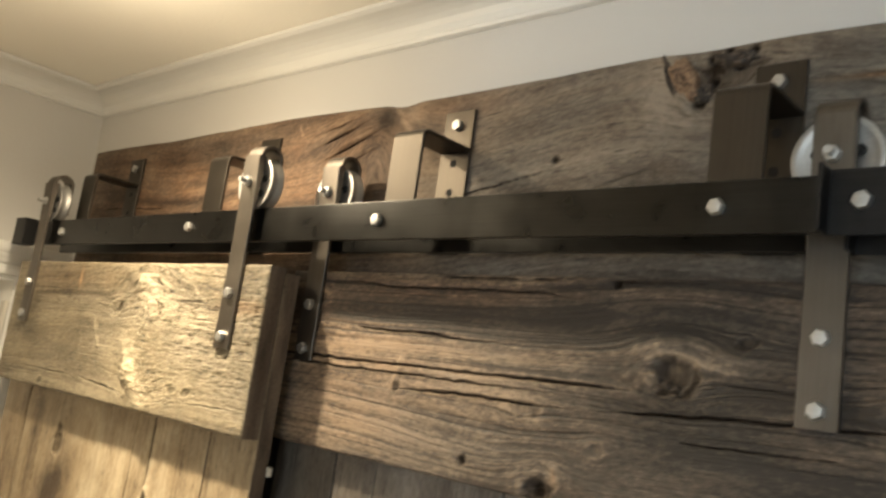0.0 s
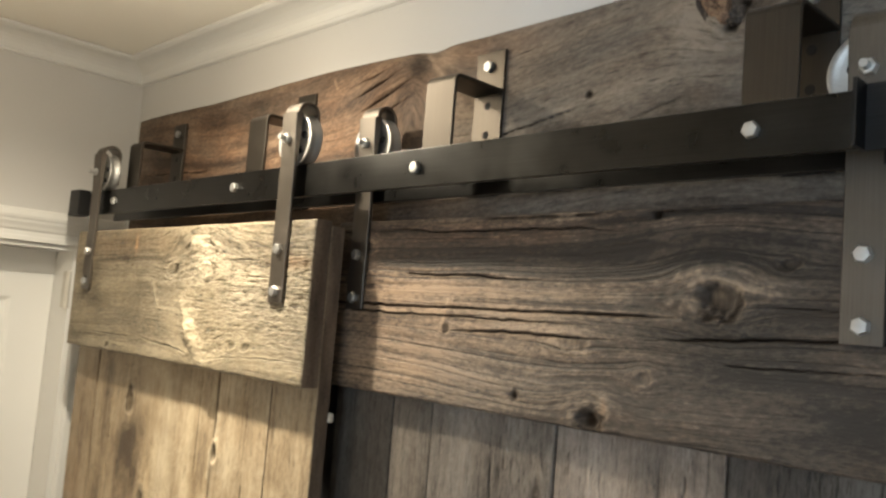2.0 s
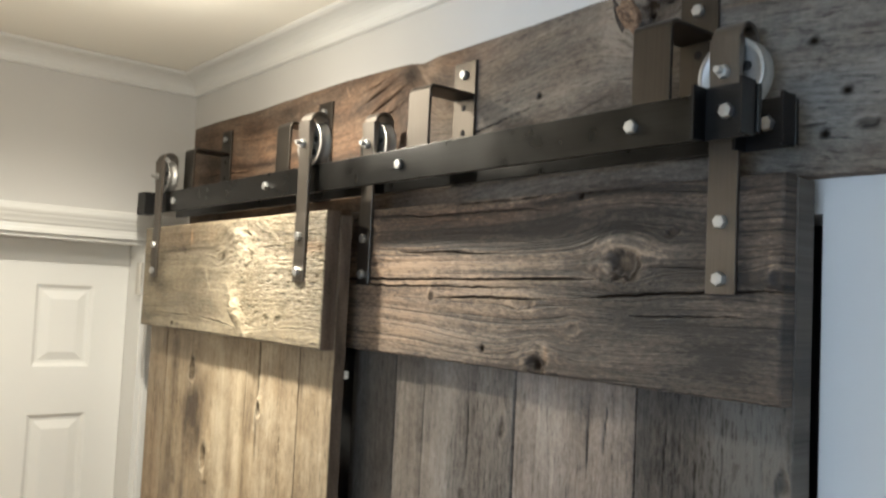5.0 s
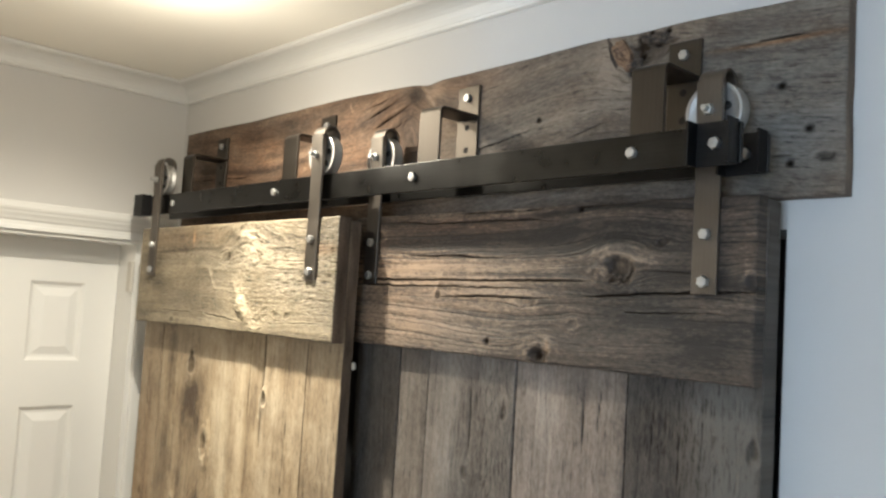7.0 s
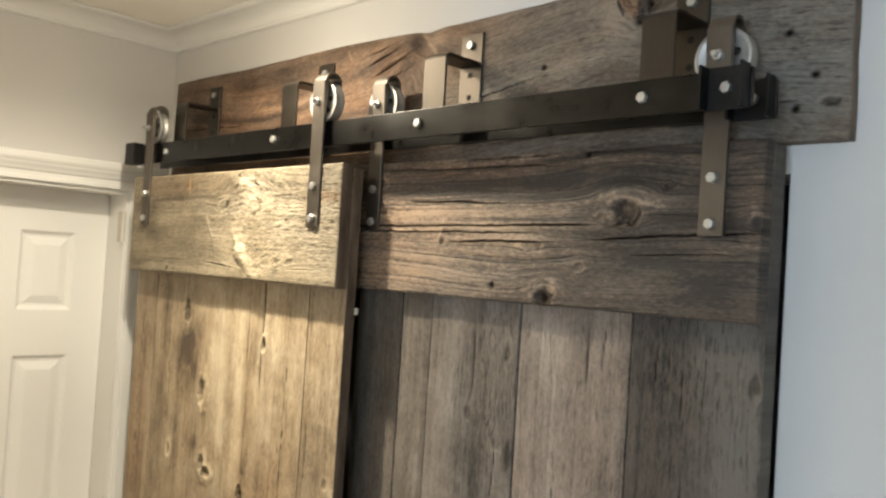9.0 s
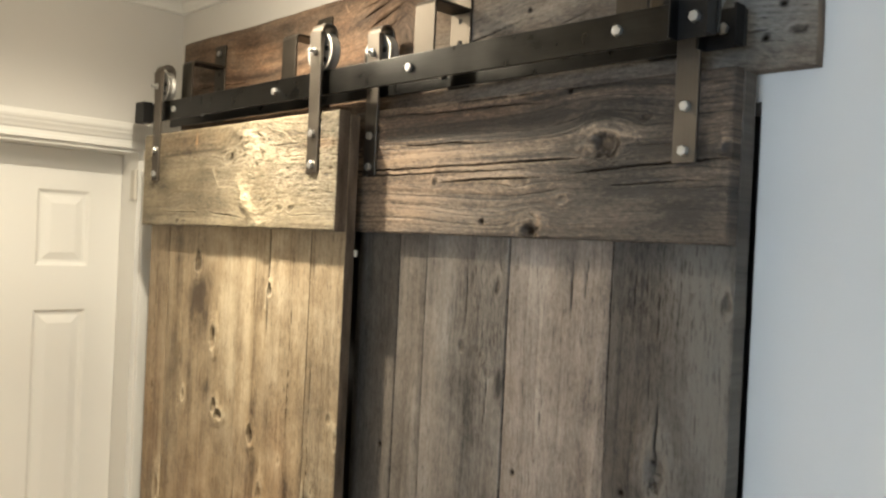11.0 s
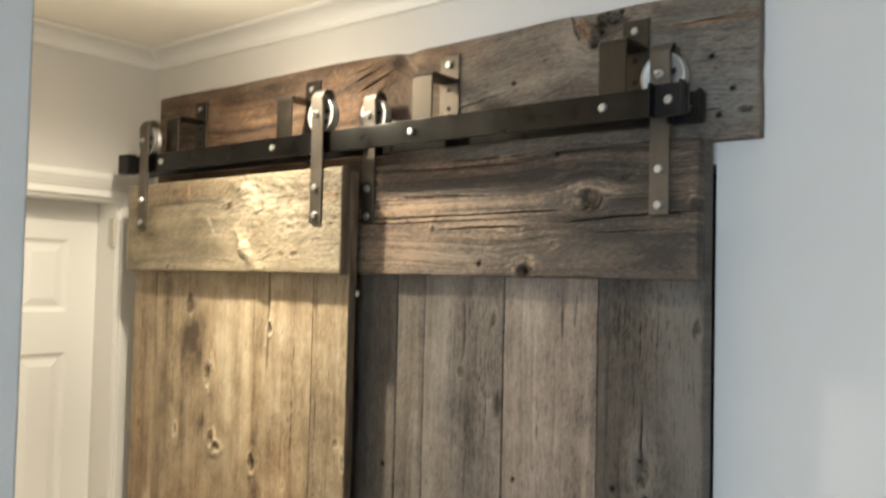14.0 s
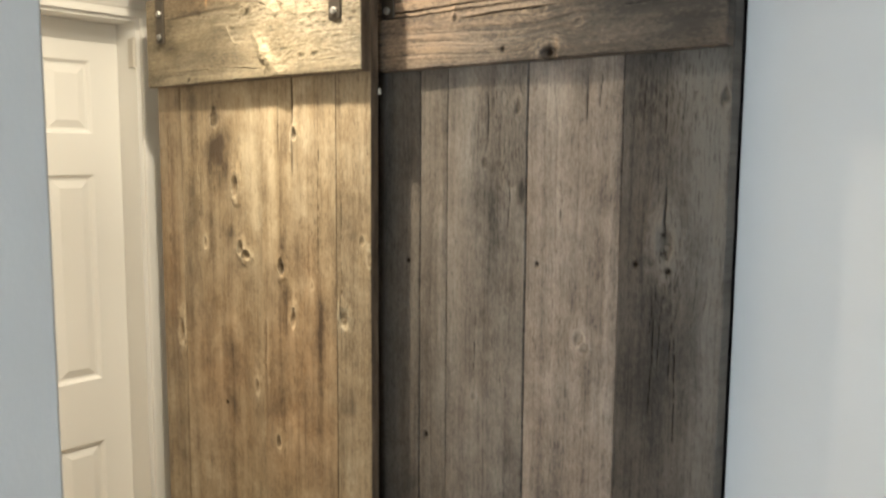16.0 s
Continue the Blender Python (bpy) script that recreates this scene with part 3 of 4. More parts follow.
# ---- header board ----
HB = dict(x0=0.070, x1=1.947, z0=2.087, z1=2.368, front=-0.028)
header_figure = dict(
    crusty=0.06, redness=0.0,
    bends=((1.00, 0.22, 0.085, 0.075, -0.075), (0.90, 0.26, 0.10, 0.05, -0.02), (1.50, 0.12, 0.30, 0.30, -0.055), (0.45, 0.10, 0.25, 0.20, 0.03), (1.56, 0.22, 0.06, 0.04, 0.02)),
    knots=((1.352, 0.163, 0.006, 0.004, 1.0, 0.05, 0.0), (1.850, 0.056, 0.014, 0.006, 1.0, 0.1, 0.0), (0.30, 0.10, 0.022, 0.012, 0.5, 0.10, 0.001), (1.575, 0.245, 0.045, 0.026, 0.5, 0.30, 0.002)),
    holes=((1.790, 0.158, 0.0062), (1.829, 0.094, 0.0058), (1.803, 0.047, 0.0060), (1.352, 0.163, 0.0045), (1.560, 0.268, 0.008), (1.592, 0.256, 0.007), (1.607, 0.272, 0.006), (1.548, 0.216, 0.010), (1.563, 0.240, 0.007), (1.578, 0.275, 0.006)),
    red=((0.45, 0.14, 0.50, 0.20, 0.72), (0.93, 0.22, 0.10, 0.09, 0.3), (1.20, 0.26, 0.16, 0.03, 0.45), (1.50, 0.10, 0.25, 0.16, -0.45), (1.80, 0.13, 0.18, 0.20, -0.75), (1.80, 0.224, 0.10, 0.0042, 1.7)),
    patches=((0.40, 0.14, 0.55, 0.24, -0.17), (0.94, 0.215, 0.09, 0.06, -0.22), (1.018, 0.262, 0.024, 0.022, -0.36), (1.078, 0.262, 0.028, 0.022, 0.30), (0.62, 0.16, 0.25, 0.06, 0.06), (0.12, 0.15, 0.10, 0.12, -0.12), (1.58, 0.26, 0.04, 0.018, -0.35), (1.50, 0.235, 0.022, 0.04, 0.20), (1.52, 0.19, 0.04, 0.02, 0.12), (1.40, 0.20, 0.14, 0.06, 0.08), (1.80, 0.13, 0.14, 0.14, 0.20)),
    crust=((1.80, 0.15, 0.10, 0.10, 0.35), (0.97, 0.20, 0.07, 0.06, 0.45), (1.58, 0.255, 0.05, 0.025, 1.0), (1.02, 0.265, 0.02, 0.02, 0.8)),
    bands=((0.02, 0.95, 0.205, 0.012, -0.12), (0.05, 0.75, 0.165, 0.007, -0.18), (0.30, 1.00, 0.120, 0.009, -0.14), (0.00, 0.50, 0.245, 0.006, -0.12), (0.15, 0.90, 0.085, 0.012, -0.15), (0.40, 0.90, 0.185, 0.008, 0.14), (1.10, 1.55, 0.215, 0.016, 0.10), (1.60, 1.877, 0.185, 0.010, -0.14)),
    cracks=((1.13, 0.112, 1.36, 0.152, 0.0024, 0.002), (1.40, 0.116, 1.52, 0.142, 0.0036, 0.003), (1.43, 0.150, 1.52, 0.172, 0.0024, 0.002), (1.68, 0.064, 1.862, 0.057, 0.0022, 0.002), (1.70, 0.226, 1.874, 0.231, 0.0024, 0.002), (1.006, 0.281, 1.032, 0.250, 0.0080, 0.005), (0.86, 0.188, 1.03, 0.250, 0.0046, 0.004), (0.84, 0.218, 1.01, 0.268, 0.0040, 0.004), (0.87, 0.160, 1.01, 0.215, 0.0050, 0.004), (0.89, 0.206, 1.00, 0.240, 0.0036, 0.003), (0.83, 0.240, 0.98, 0.275, 0.0034, 0.003), (0.90, 0.140, 1.00, 0.185, 0.0042, 0.003), (0.93, 0.232, 1.02, 0.256, 0.0036, 0.003), (0.05, 0.140, 0.42, 0.134, 0.0016, 0.001)),
    ridges=((1.040, 0.279, 1.078, 0.233, 0.006, 0.0035, 0.22), (0.792, 0.262, 0.803, 0.246, 0.0025, 0.0, 0.35), (1.503, 0.276, 1.528, 0.222, 0.008, 0.004, 0.15)))
head_wood = timber("header_wood", (0.043, 0.029, 0.019), (0.139, 0.101, 0.069), (0.295, 0.232, 0.167), 2.0, 0.74, 0.0034, 0.50, 0.6, 0.9, 0.50, 0.20, 0.75, 1.6)


def waney(U):
    """The torn upper edge: a shallow step by the first knot, a bite at the second."""
    x = U + HB["x0"]
    return 0.006 * np.exp(-((x - 0.55) / 0.3) ** 2) - 0.005 * np.exp(-((x - 1.12) / 0.03) ** 2) + 0.003 * np.sin(x * 9) - 0.004 * np.exp(-((x - 1.63) / 0.05) ** 2)


mesh = board_mesh("header_board", spaced(HB["x1"] - HB["x0"], 620, 0.004), spaced(HB["z1"] - HB["z0"], 116, 0.004), 0.027, 40, header_figure, 0.0016, 0.0022, 0.004, "x", waney)
ob = link_mesh("header_board", mesh, head_wood)
ob.location = (HB["x0"], HB["front"], HB["z0"])
tagged(ob, "weathered brown-grey barn board screwed to the wall as a header", "board")
RED_KNOT = knot_wood("torn_red_knot", (0.045, 0.024, 0.013), (0.165, 0.095, 0.052), (0.30, 0.190, 0.110), 3.0)
DARK_KNOT = knot_wood("dark_knot", (0.012, 0.008, 0.006), (0.040, 0.028, 0.020), (0.115, 0.085, 0.062), 9.0)
knot(ob, 1.527, 0.247, 0.017, 0.034, 0.005, RED_KNOT, 5, crater=0.1, jag=0.35, label="torn reddish knot", base=0.0065, lean=0.40)
knot(ob, 1.507, 0.252, 0.007, 0.030, 0.003, DARK_KNOT, 9, jag=0.6, base=0.004, lean=0.40)
knot(ob, 1.551, 0.226, 0.012, 0.014, 0.005, DARK_KNOT, 7, jag=0.5, label="torn dark knot")
knot(ob, 1.586, 0.264, 0.028, 0.011, 0.005, DARK_KNOT, 2, jag=0.6)


# ---- steel hardware ----
def bent_strap(path, width, thick, x, material, name, parent=None, label=""):
    """A flat bar bent along a path of (y, z) points, its width along x."""
    pts = [Vector((0, y, z)) for y, z in path]
    bm = bmesh.new()
    rings = []
    for i, p in enumerate(pts):
        d0 = (pts[i] - pts[i - 1]).normalized() if i else (pts[1] - pts[0]).normalized()
        d1 = (pts[i + 1] - pts[i]).normalized() if i < len(pts) - 1 else d0
        t = (d0 + d1).normalized()
        nrm = Vector((0, -t.z, t.y))
        k = thick / 2 / max(0.4, nrm.dot(Vector((0, -d1.z, d1.y))))
        c = min(0.0009, thick / 4)
        w = width / 2
        ring = []
        for sx, sn in ((-w, -k + c), (-w + c, -k), (w - c, -k), (w, -k + c), (w, k - c), (w - c, k), (-w + c, k), (-w, k - c)):
            ring.append(bm.verts.new((x + sx, p.y + nrm.y * sn, p.z + nrm.z * sn)))
        rings.append(ring)
    for p, q in zip(rings, rings[1:]):
        for k in range(8):
            bm.faces.new((p[k], p[(k + 1) % 8], q[(k + 1) % 8], q[k]))
    bm.faces.new(rings[0])
    bm.faces.new(rings[-1][::-1])
    return part(name, bm, material, parent, label)


def arc(cy, cz, r, a0, a1, n):
    return [(cy + r * math.cos(radians(a0 + (a1 - a0) * k / n)), cz + r * math.sin(radians(a0 + (a1 - a0) * k / n))) for k in range(n + 1)]


WHEEL_Z = 2.2045


def wheel_parts(x, cy, parent):
    R, half = 0.0435, 0.0115
    prof = [(0.008, -half * 0.8), (0.030, -half * 0.55), (0.036, -half * 0.75), (R - 0.001, -half), (R, -half * 0.85), (0.0385, -0.0045), (0.0385, 0.0045), (R, half * 0.85), (R - 0.001, half),
            (0.036, half * 0.75), (0.030, half * 0.55), (0.008, half * 0.8)]
    bm = add_lathe(bmesh.new(), prof, (x, cy, WHEEL_Z))
    rim = len(bm.faces)
    # wheel holes as black discs, no opening is cut
    for k in range(5):
        a = radians(72 * k + 20)
        ring = [(x + 0.0205 * math.cos(a) + 0.0062 * math.cos(j * math.pi / 6), WHEEL_Z + 0.0205 * math.sin(a) + 0.0062 * math.sin(j * math.pi / 6)) for j in range(12)]
        add_prism(bm, ring, "y", cy - 0.0082, cy + 0.0082)
    bm.faces.ensure_lookup_table()
    for f in list(bm.faces)[rim:]:
        f.material_index = 1
    wheel = part("wheel", bm, WHEEL, parent, "grooved zinc-plated steel wheel with round holes", smooth=True)
    wheel.data.materials.append(HOLE_SHADE)
    return wheel


def hanger(x, cy, parent):
    """Horseshoe strap with its wheel; cy: the middle of the track and the wheel."""
    r, th = 0.018, 0.0055
    yf, yb = cy - r, cy + r
    path = [(yf, 1.948), (yf, 2.05), (yf, 2.16), (yf, 2.245)] + arc(cy, 2.245, r, 180, 0, 12) + [(yb, 2.22), (yb, 2.182)]
    strap = bent_strap(path, 0.0385, th, x, STRAP, "hanger", parent, "horseshoe hanger strap of brushed steel")
    wheel_parts(x, cy, strap)
    for z in (2.0305, 1.965):
        part("bolt", bolt_bm(x, yf - th / 2, z, 0.0150, 0.007, 0.3 + z * 7), ZINC, strap, "zinc hex bolt head")
    bm = add_prism(bmesh.new(), [(x + 0.0042 * math.cos(k * math.pi / 6), WHEEL_Z + 0.0042 * math.sin(k * math.pi / 6)) for k in range(12)], "y", yf - th / 2 - 0.019, yf - th / 2 - 0.007)
    part("threaded_end", bm, ZINC, strap)
    part("axle_bolt", bolt_bm(x, yf - th / 2, WHEEL_Z, 0.0150, 0.0085, 0.1), ZINC, strap, "zinc hex bolt head")
    bm = add_prism(bmesh.new(), [(x + 0.004 * math.cos(k * math.pi / 6), WHEEL_Z + 0.004 * math.sin(k * math.pi / 6)) for k in range(12)], "y", yf, yb + 0.009)
    part("axle", bm, ZINC, strap)
    bm = add_prism(bmesh.new(), [(x + 0.0085 * math.cos(k * math.pi / 3), WHEEL_Z + 0.0085 * math.sin(k * math.pi / 3)) for k in range(6)], "y", yb + th / 2, yb + th / 2 + 0.007)
    part("nut", bm, ZINC, strap)
    return strap


TZ, TH = 2.140, 0.052
FRONT_C, BACK_C = -0.159, -0.078
BOLTS = (0.298, 0.789, 1.248, 1.710)


def track(cy, x0, x1, bolts, spacer_to, label):
    base = empty("barn_door_track", (x0, cy, TZ - TH / 2))
    tagged(base, label, "door track", "barn door tracks")
    inv = Matrix.Translation(-base.location)

    def add(name, bm, mat, parent=base, lab=""):
        bmesh.ops.transform(bm, matrix=inv, verts=bm.verts)
        return part(name, bm, mat, parent, lab)

    add("bar", box(x0, x1, cy - 0.0035, cy + 0.0035, TZ - TH / 2, TZ + TH / 2, bevel=0.0012), TRACK)
    for x in bolts:
        add("bolt", bolt_bm(x, cy - 0.0035, TZ, 0.0150, 0.007, x * 5), ZINC, base, "zinc hex bolt head")
        ring = [(x + 0.012 * math.cos(k * math.pi / 10), TZ + 0.012 * math.sin(k * math.pi / 10)) for k in range(20)]
        add("spacer", add_prism(bmesh.new(), ring, "y", cy + 0.0035, spacer_to), STOP, base, "round black steel spacer")
    return base, add


def stop(add, x, cy, bolt=True):
    """End stop: a plate bolted to the bar with two flanges bent forward."""
    w, fl, t, h = 0.060 if bolt else 0.052, 0.026, 0.0035, 0.058
    out = [(x - w / 2, cy - 0.0037), (x + w / 2, cy - 0.0037), (x + w / 2, cy - 0.0037 - fl), (x + w / 2 - t, cy - 0.0037 - fl), (x + w / 2 - t, cy - 0.0037 - t),
           (x - w / 2 + t, cy - 0.0037 - t), (x - w / 2 + t, cy - 0.0037 - fl), (x - w / 2, cy - 0.0037 - fl)]
    if not bolt:
        out = [out[0], out[1], out[2], out[7]]
    s = add("end_stop", add_prism(bmesh.new(), out, "z", TZ - h / 2, TZ + h / 2), STOP, lab="black steel channel end stop" if bolt else "black steel block end stop")
    if bolt:
        add("bolt", bolt_bm(x, cy - 0.0037 - t, TZ, 0.0150, 0.007, 0.2), ZINC, s, "zinc hex bolt head")


base, add = track(FRONT_C, 0.112, 1.871, BOLTS, -0.131, "long flat blackened steel track carrying the front door")
stop(add, 1.838, FRONT_C)
stop(add, 0.138, FRONT_C, False)
base, add = track(BACK_C, 0.105, 1.869, [b + 0.005 for b in BOLTS[:3]], -0.0282, "long flat blackened steel track carrying the rear door")
stop(add, 1.838, BACK_C)


def bracket(x):
    base = empty("bypass_bracket", (x, HB["front"], 2.20))
    tagged(base, "bent flat-bar steel bracket screwed to the header board", "bracket", "bypass brackets")
    w, t = 0.056, 0.0055
    yp, yl, za = HB["front"] - t / 2 - 0.0005, -0.128, 2.274
    inv = Matrix.Translation(-base.location)

    def add(name, bm, mat, lab=""):
        bmesh.ops.transform(bm, matrix=inv, verts=bm.verts)
        return part(name, bm, mat, base, lab)

    bm = box(x - w / 2, x + w / 2, yp - t / 2, yp + t / 2, 2.122, 2.336, bevel=0.001, segments=1)
    add("back_plate", bm, BRACKET, "steel back plate with punched holes")
    path = [(yp - t / 2, za), (yl + 0.010, za)] + [(yl + 0.010 + 0.010 * math.cos(radians(a)), za - 0.010 + 0.010 * math.sin(radians(a))) for a in (110, 130, 150, 170)] + [(yl, za - 0.02), (yl, TZ - TH / 2 + 0.012)]
    arm = bent_strap(path, w, t, x, BRACKET, "arm", base)
    arm.matrix_basis = inv
    add("bolt", bolt_bm(x, yp - t / 2, 2.313, 0.0150, 0.007, x * 3), ZINC, "zinc hex bolt head")
    # black discs on the plate paint the holes' dark insides
    for z in (2.255, 2.212):
        ring = [(x + 0.0058 * math.cos(k * math.pi / 6), z + 0.0058 * math.sin(k * math.pi / 6)) for k in range(12)]
        add("hole", add_prism(bmesh.new(), ring, "y", yp - t / 2 - 0.0004, yp - t / 2 + 0.001), HOLE_SHADE, "dark punched hole")


for x in BOLTS:
    bracket(x)


# ---- sliding barn doors ----
def shifted(key, item, a):
    """A plank's figure is written as height and place along the wall; moves it to the plank's own edge."""
    places = {"bands": (2,), "cracks": (1, 3), "ridges": (1, 3)}.get(key, (1,))
    return tuple(x - a if i in places else x for i, x in enumerate(item))


def barn_door(name, label, x0, x1, rail_front, plank_front, back, rail, planks, hangers, track_c, bottom=0.02, rail_z=(1.826, 2.076), top=2.070):
    door = empty(name, (x0, plank_front, bottom))
    tagged(door, label, "sliding door", "barn doors")
    inv = Matrix.Translation(-door.location)
    mesh = board_mesh("rail", spaced(rail["x1"] - rail["x0"], 360, 0.0032), spaced(rail_z[1] - rail_z[0], 168, 0.0032), plank_front - rail_front - 0.0005, rail["seed"], rail["figure"], rail["relief"], 0.0009, 0.0032)
    if rail["sides"]:
        mesh.materials.append(rail["wood"])
        mesh.materials.append(rail["wood"])
    ob = link_mesh("rail", mesh, rail["wood"], door, rail["label"])
    ob.matrix_basis = inv @ Matrix.Translation((rail["x0"], rail_front, rail_z[0]))
    height = top - bottom
    rows = np.concatenate([[0, 0.001, 0.002], np.linspace(0.06, 0.74, 16), np.linspace(0.78, 1.84, 268), np.linspace(1.87, height - 0.006, 5), [height - 0.002, height - 0.001, height]])
    for k, (a, b, wood, figure, jog) in enumerate(planks):
        w = b - a - (0.0024 if rail["sides"] else 0.0010)
        local = {key: (value if isinstance(value, float) else tuple(shifted(key, item, a) for item in value)) for key, value in figure.items()}
        mesh = board_mesh("plank", rows, spaced(w, int(w / 0.0022), 0.0016), back - plank_front - jog, 100 + rail["seed"] + 11 * k, local, 0.0010, 0.0010, 0.0016, "z")
        if rail["sides"]:
            mesh.materials.append(wood)
            mesh.materials.append(wood)
        ob = link_mesh("plank", mesh, wood, door)
        ob.matrix_basis = inv @ Matrix.Translation((a + 0.0003, plank_front + jog, bottom))
    for x in hangers:
        strap = hanger(x, track_c, door)
        strap.matrix_basis = inv
    return door, inv


# front door
front_figure = dict(
    crusty=0.14,
    bends=((0.56, 0.25, 0.11, 0.055, -0.040), (0.61, 0.02, 0.075, 0.055, 0.022), (0.30, 0.05, 0.16, 0.05, -0.010), (0.46, 0.17, 0.06, 0.03, 0.008)),
    knots=((0.212, 0.015, 0.008, 0.006, 0.8, 0.1, 0.0), (0.695, 0.046, 0.009, 0.006, 0.7, 0.1, 0.001), (0.738, 0.047, 0.010, 0.007, 0.8, 0.1, 0.001), (0.470, 0.172, 0.020, 0.010, 0.5, 0.15, 0.001), (0.600, 0.172, 0.014, 0.010, 0.2, 0.1, 0.001)),
    crust=((0.75, 0.165, 0.20, 0.075, 1.2), (0.47, 0.175, 0.055, 0.022, 0.9), (0.64, 0.060, 0.075, 0.032, 0.75), (0.28, 0.178, 0.07, 0.014, 0.5), (0.84, 0.10, 0.08, 0.05, 0.5), (0.60, 0.19, 0.05, 0.04, 0.5)),
    red=((0.304, 0.218, 0.004, 0.018, 0.9), (0.84, 0.185, 0.06, 0.010, 0.5), (0.25, 0.22, 0.2, 0.03, 0.25)),
    plain=((0.28, 0.11, 0.20, 0.05, 0.45),),
    # small pale patches by the ridges include the lamp's highlight as colour
    patches=((0.30, 0.222, 0.16, 0.022, -0.15), (0.34, 0.058, 0.12, 0.022, -0.16), (0.44, 0.172, 0.06, 0.016, -0.14), (0.08, 0.13, 0.09, 0.12, -0.06), (0.60, 0.19, 0.05, 0.05, 0.06), (0.72, 0.15, 0.12, 0.05, 0.06), (0.304, 0.218, 0.004, 0.018, 0.35), (0.56, 0.10, 0.035, 0.05, 0.10), (0.80, 0.19, 0.10, 0.010, -0.12)),
    bands=((0.08, 0.50, 0.190, 0.006, -0.18), (0.62, 0.90, 0.205, 0.004, -0.20), (0.64, 0.90, 0.178, 0.004, -0.22), (0.66, 0.90, 0.140, 0.005, -0.18), (0.10, 0.46, 0.070, 0.008, -0.12), (0.05, 0.55, 0.012, 0.007, 0.12)),
    cracks=((0.12, 0.034, 0.38, 0.038, 0.0014, 0.001), (0.36, 0.038, 0.59, 0.018, 0.0024, 0.002), (0.625, 0.016, 0.72, 0.027, 0.0026, 0.002), (0.70, 0.026, 0.90, 0.036, 0.0018, 0.001), (0.545, 0.080, 0.625, 0.060, 0.0024, 0.002), (0.555, 0.228, 0.640, 0.205, 0.0026, 0.002), (0.610, 0.246, 0.705, 0.210, 0.0024, 0.002), (0.42, 0.184, 0.52, 0.170, 0.0030, 0.002), (0.65, 0.190, 0.80, 0.186, 0.0022, 0.001), (0.70, 0.160, 0.86, 0.158, 0.0020, 0.001), (0.62, 0.145, 0.76, 0.140, 0.0018, 0.001)),
    ridges=((0.490, 0.238, 0.555, 0.212, 0.016, 0.0040, 0.06), (0.555, 0.212, 0.598, 0.170, 0.020, 0.0045, 0.08), (0.518, 0.110, 0.550, 0.062, 0.019, 0.0050, 0.08), (0.550, 0.062, 0.612, 0.008, 0.019, 0.0055, 0.10), (0.394, 0.138, 0.424, 0.098, 0.005, 0.0022, 0.14), (0.630, 0.235, 0.72, 0.205, 0.006, 0.002, 0.08)))
front_rail = dict(sides=False, x0=0.150, x1=1.050, seed=7, figure=front_figure, relief=0.0010, label="pale worn horizontal top rail board",
                  wood=timber("front_rail_wood", (0.066, 0.050, 0.031), (0.206, 0.168, 0.108), (0.37, 0.312, 0.212), 5.0, 0.58, 0.0046, 0.40, 0.6, 0.9, 0.2, 0.25, 0.75, 1.8))
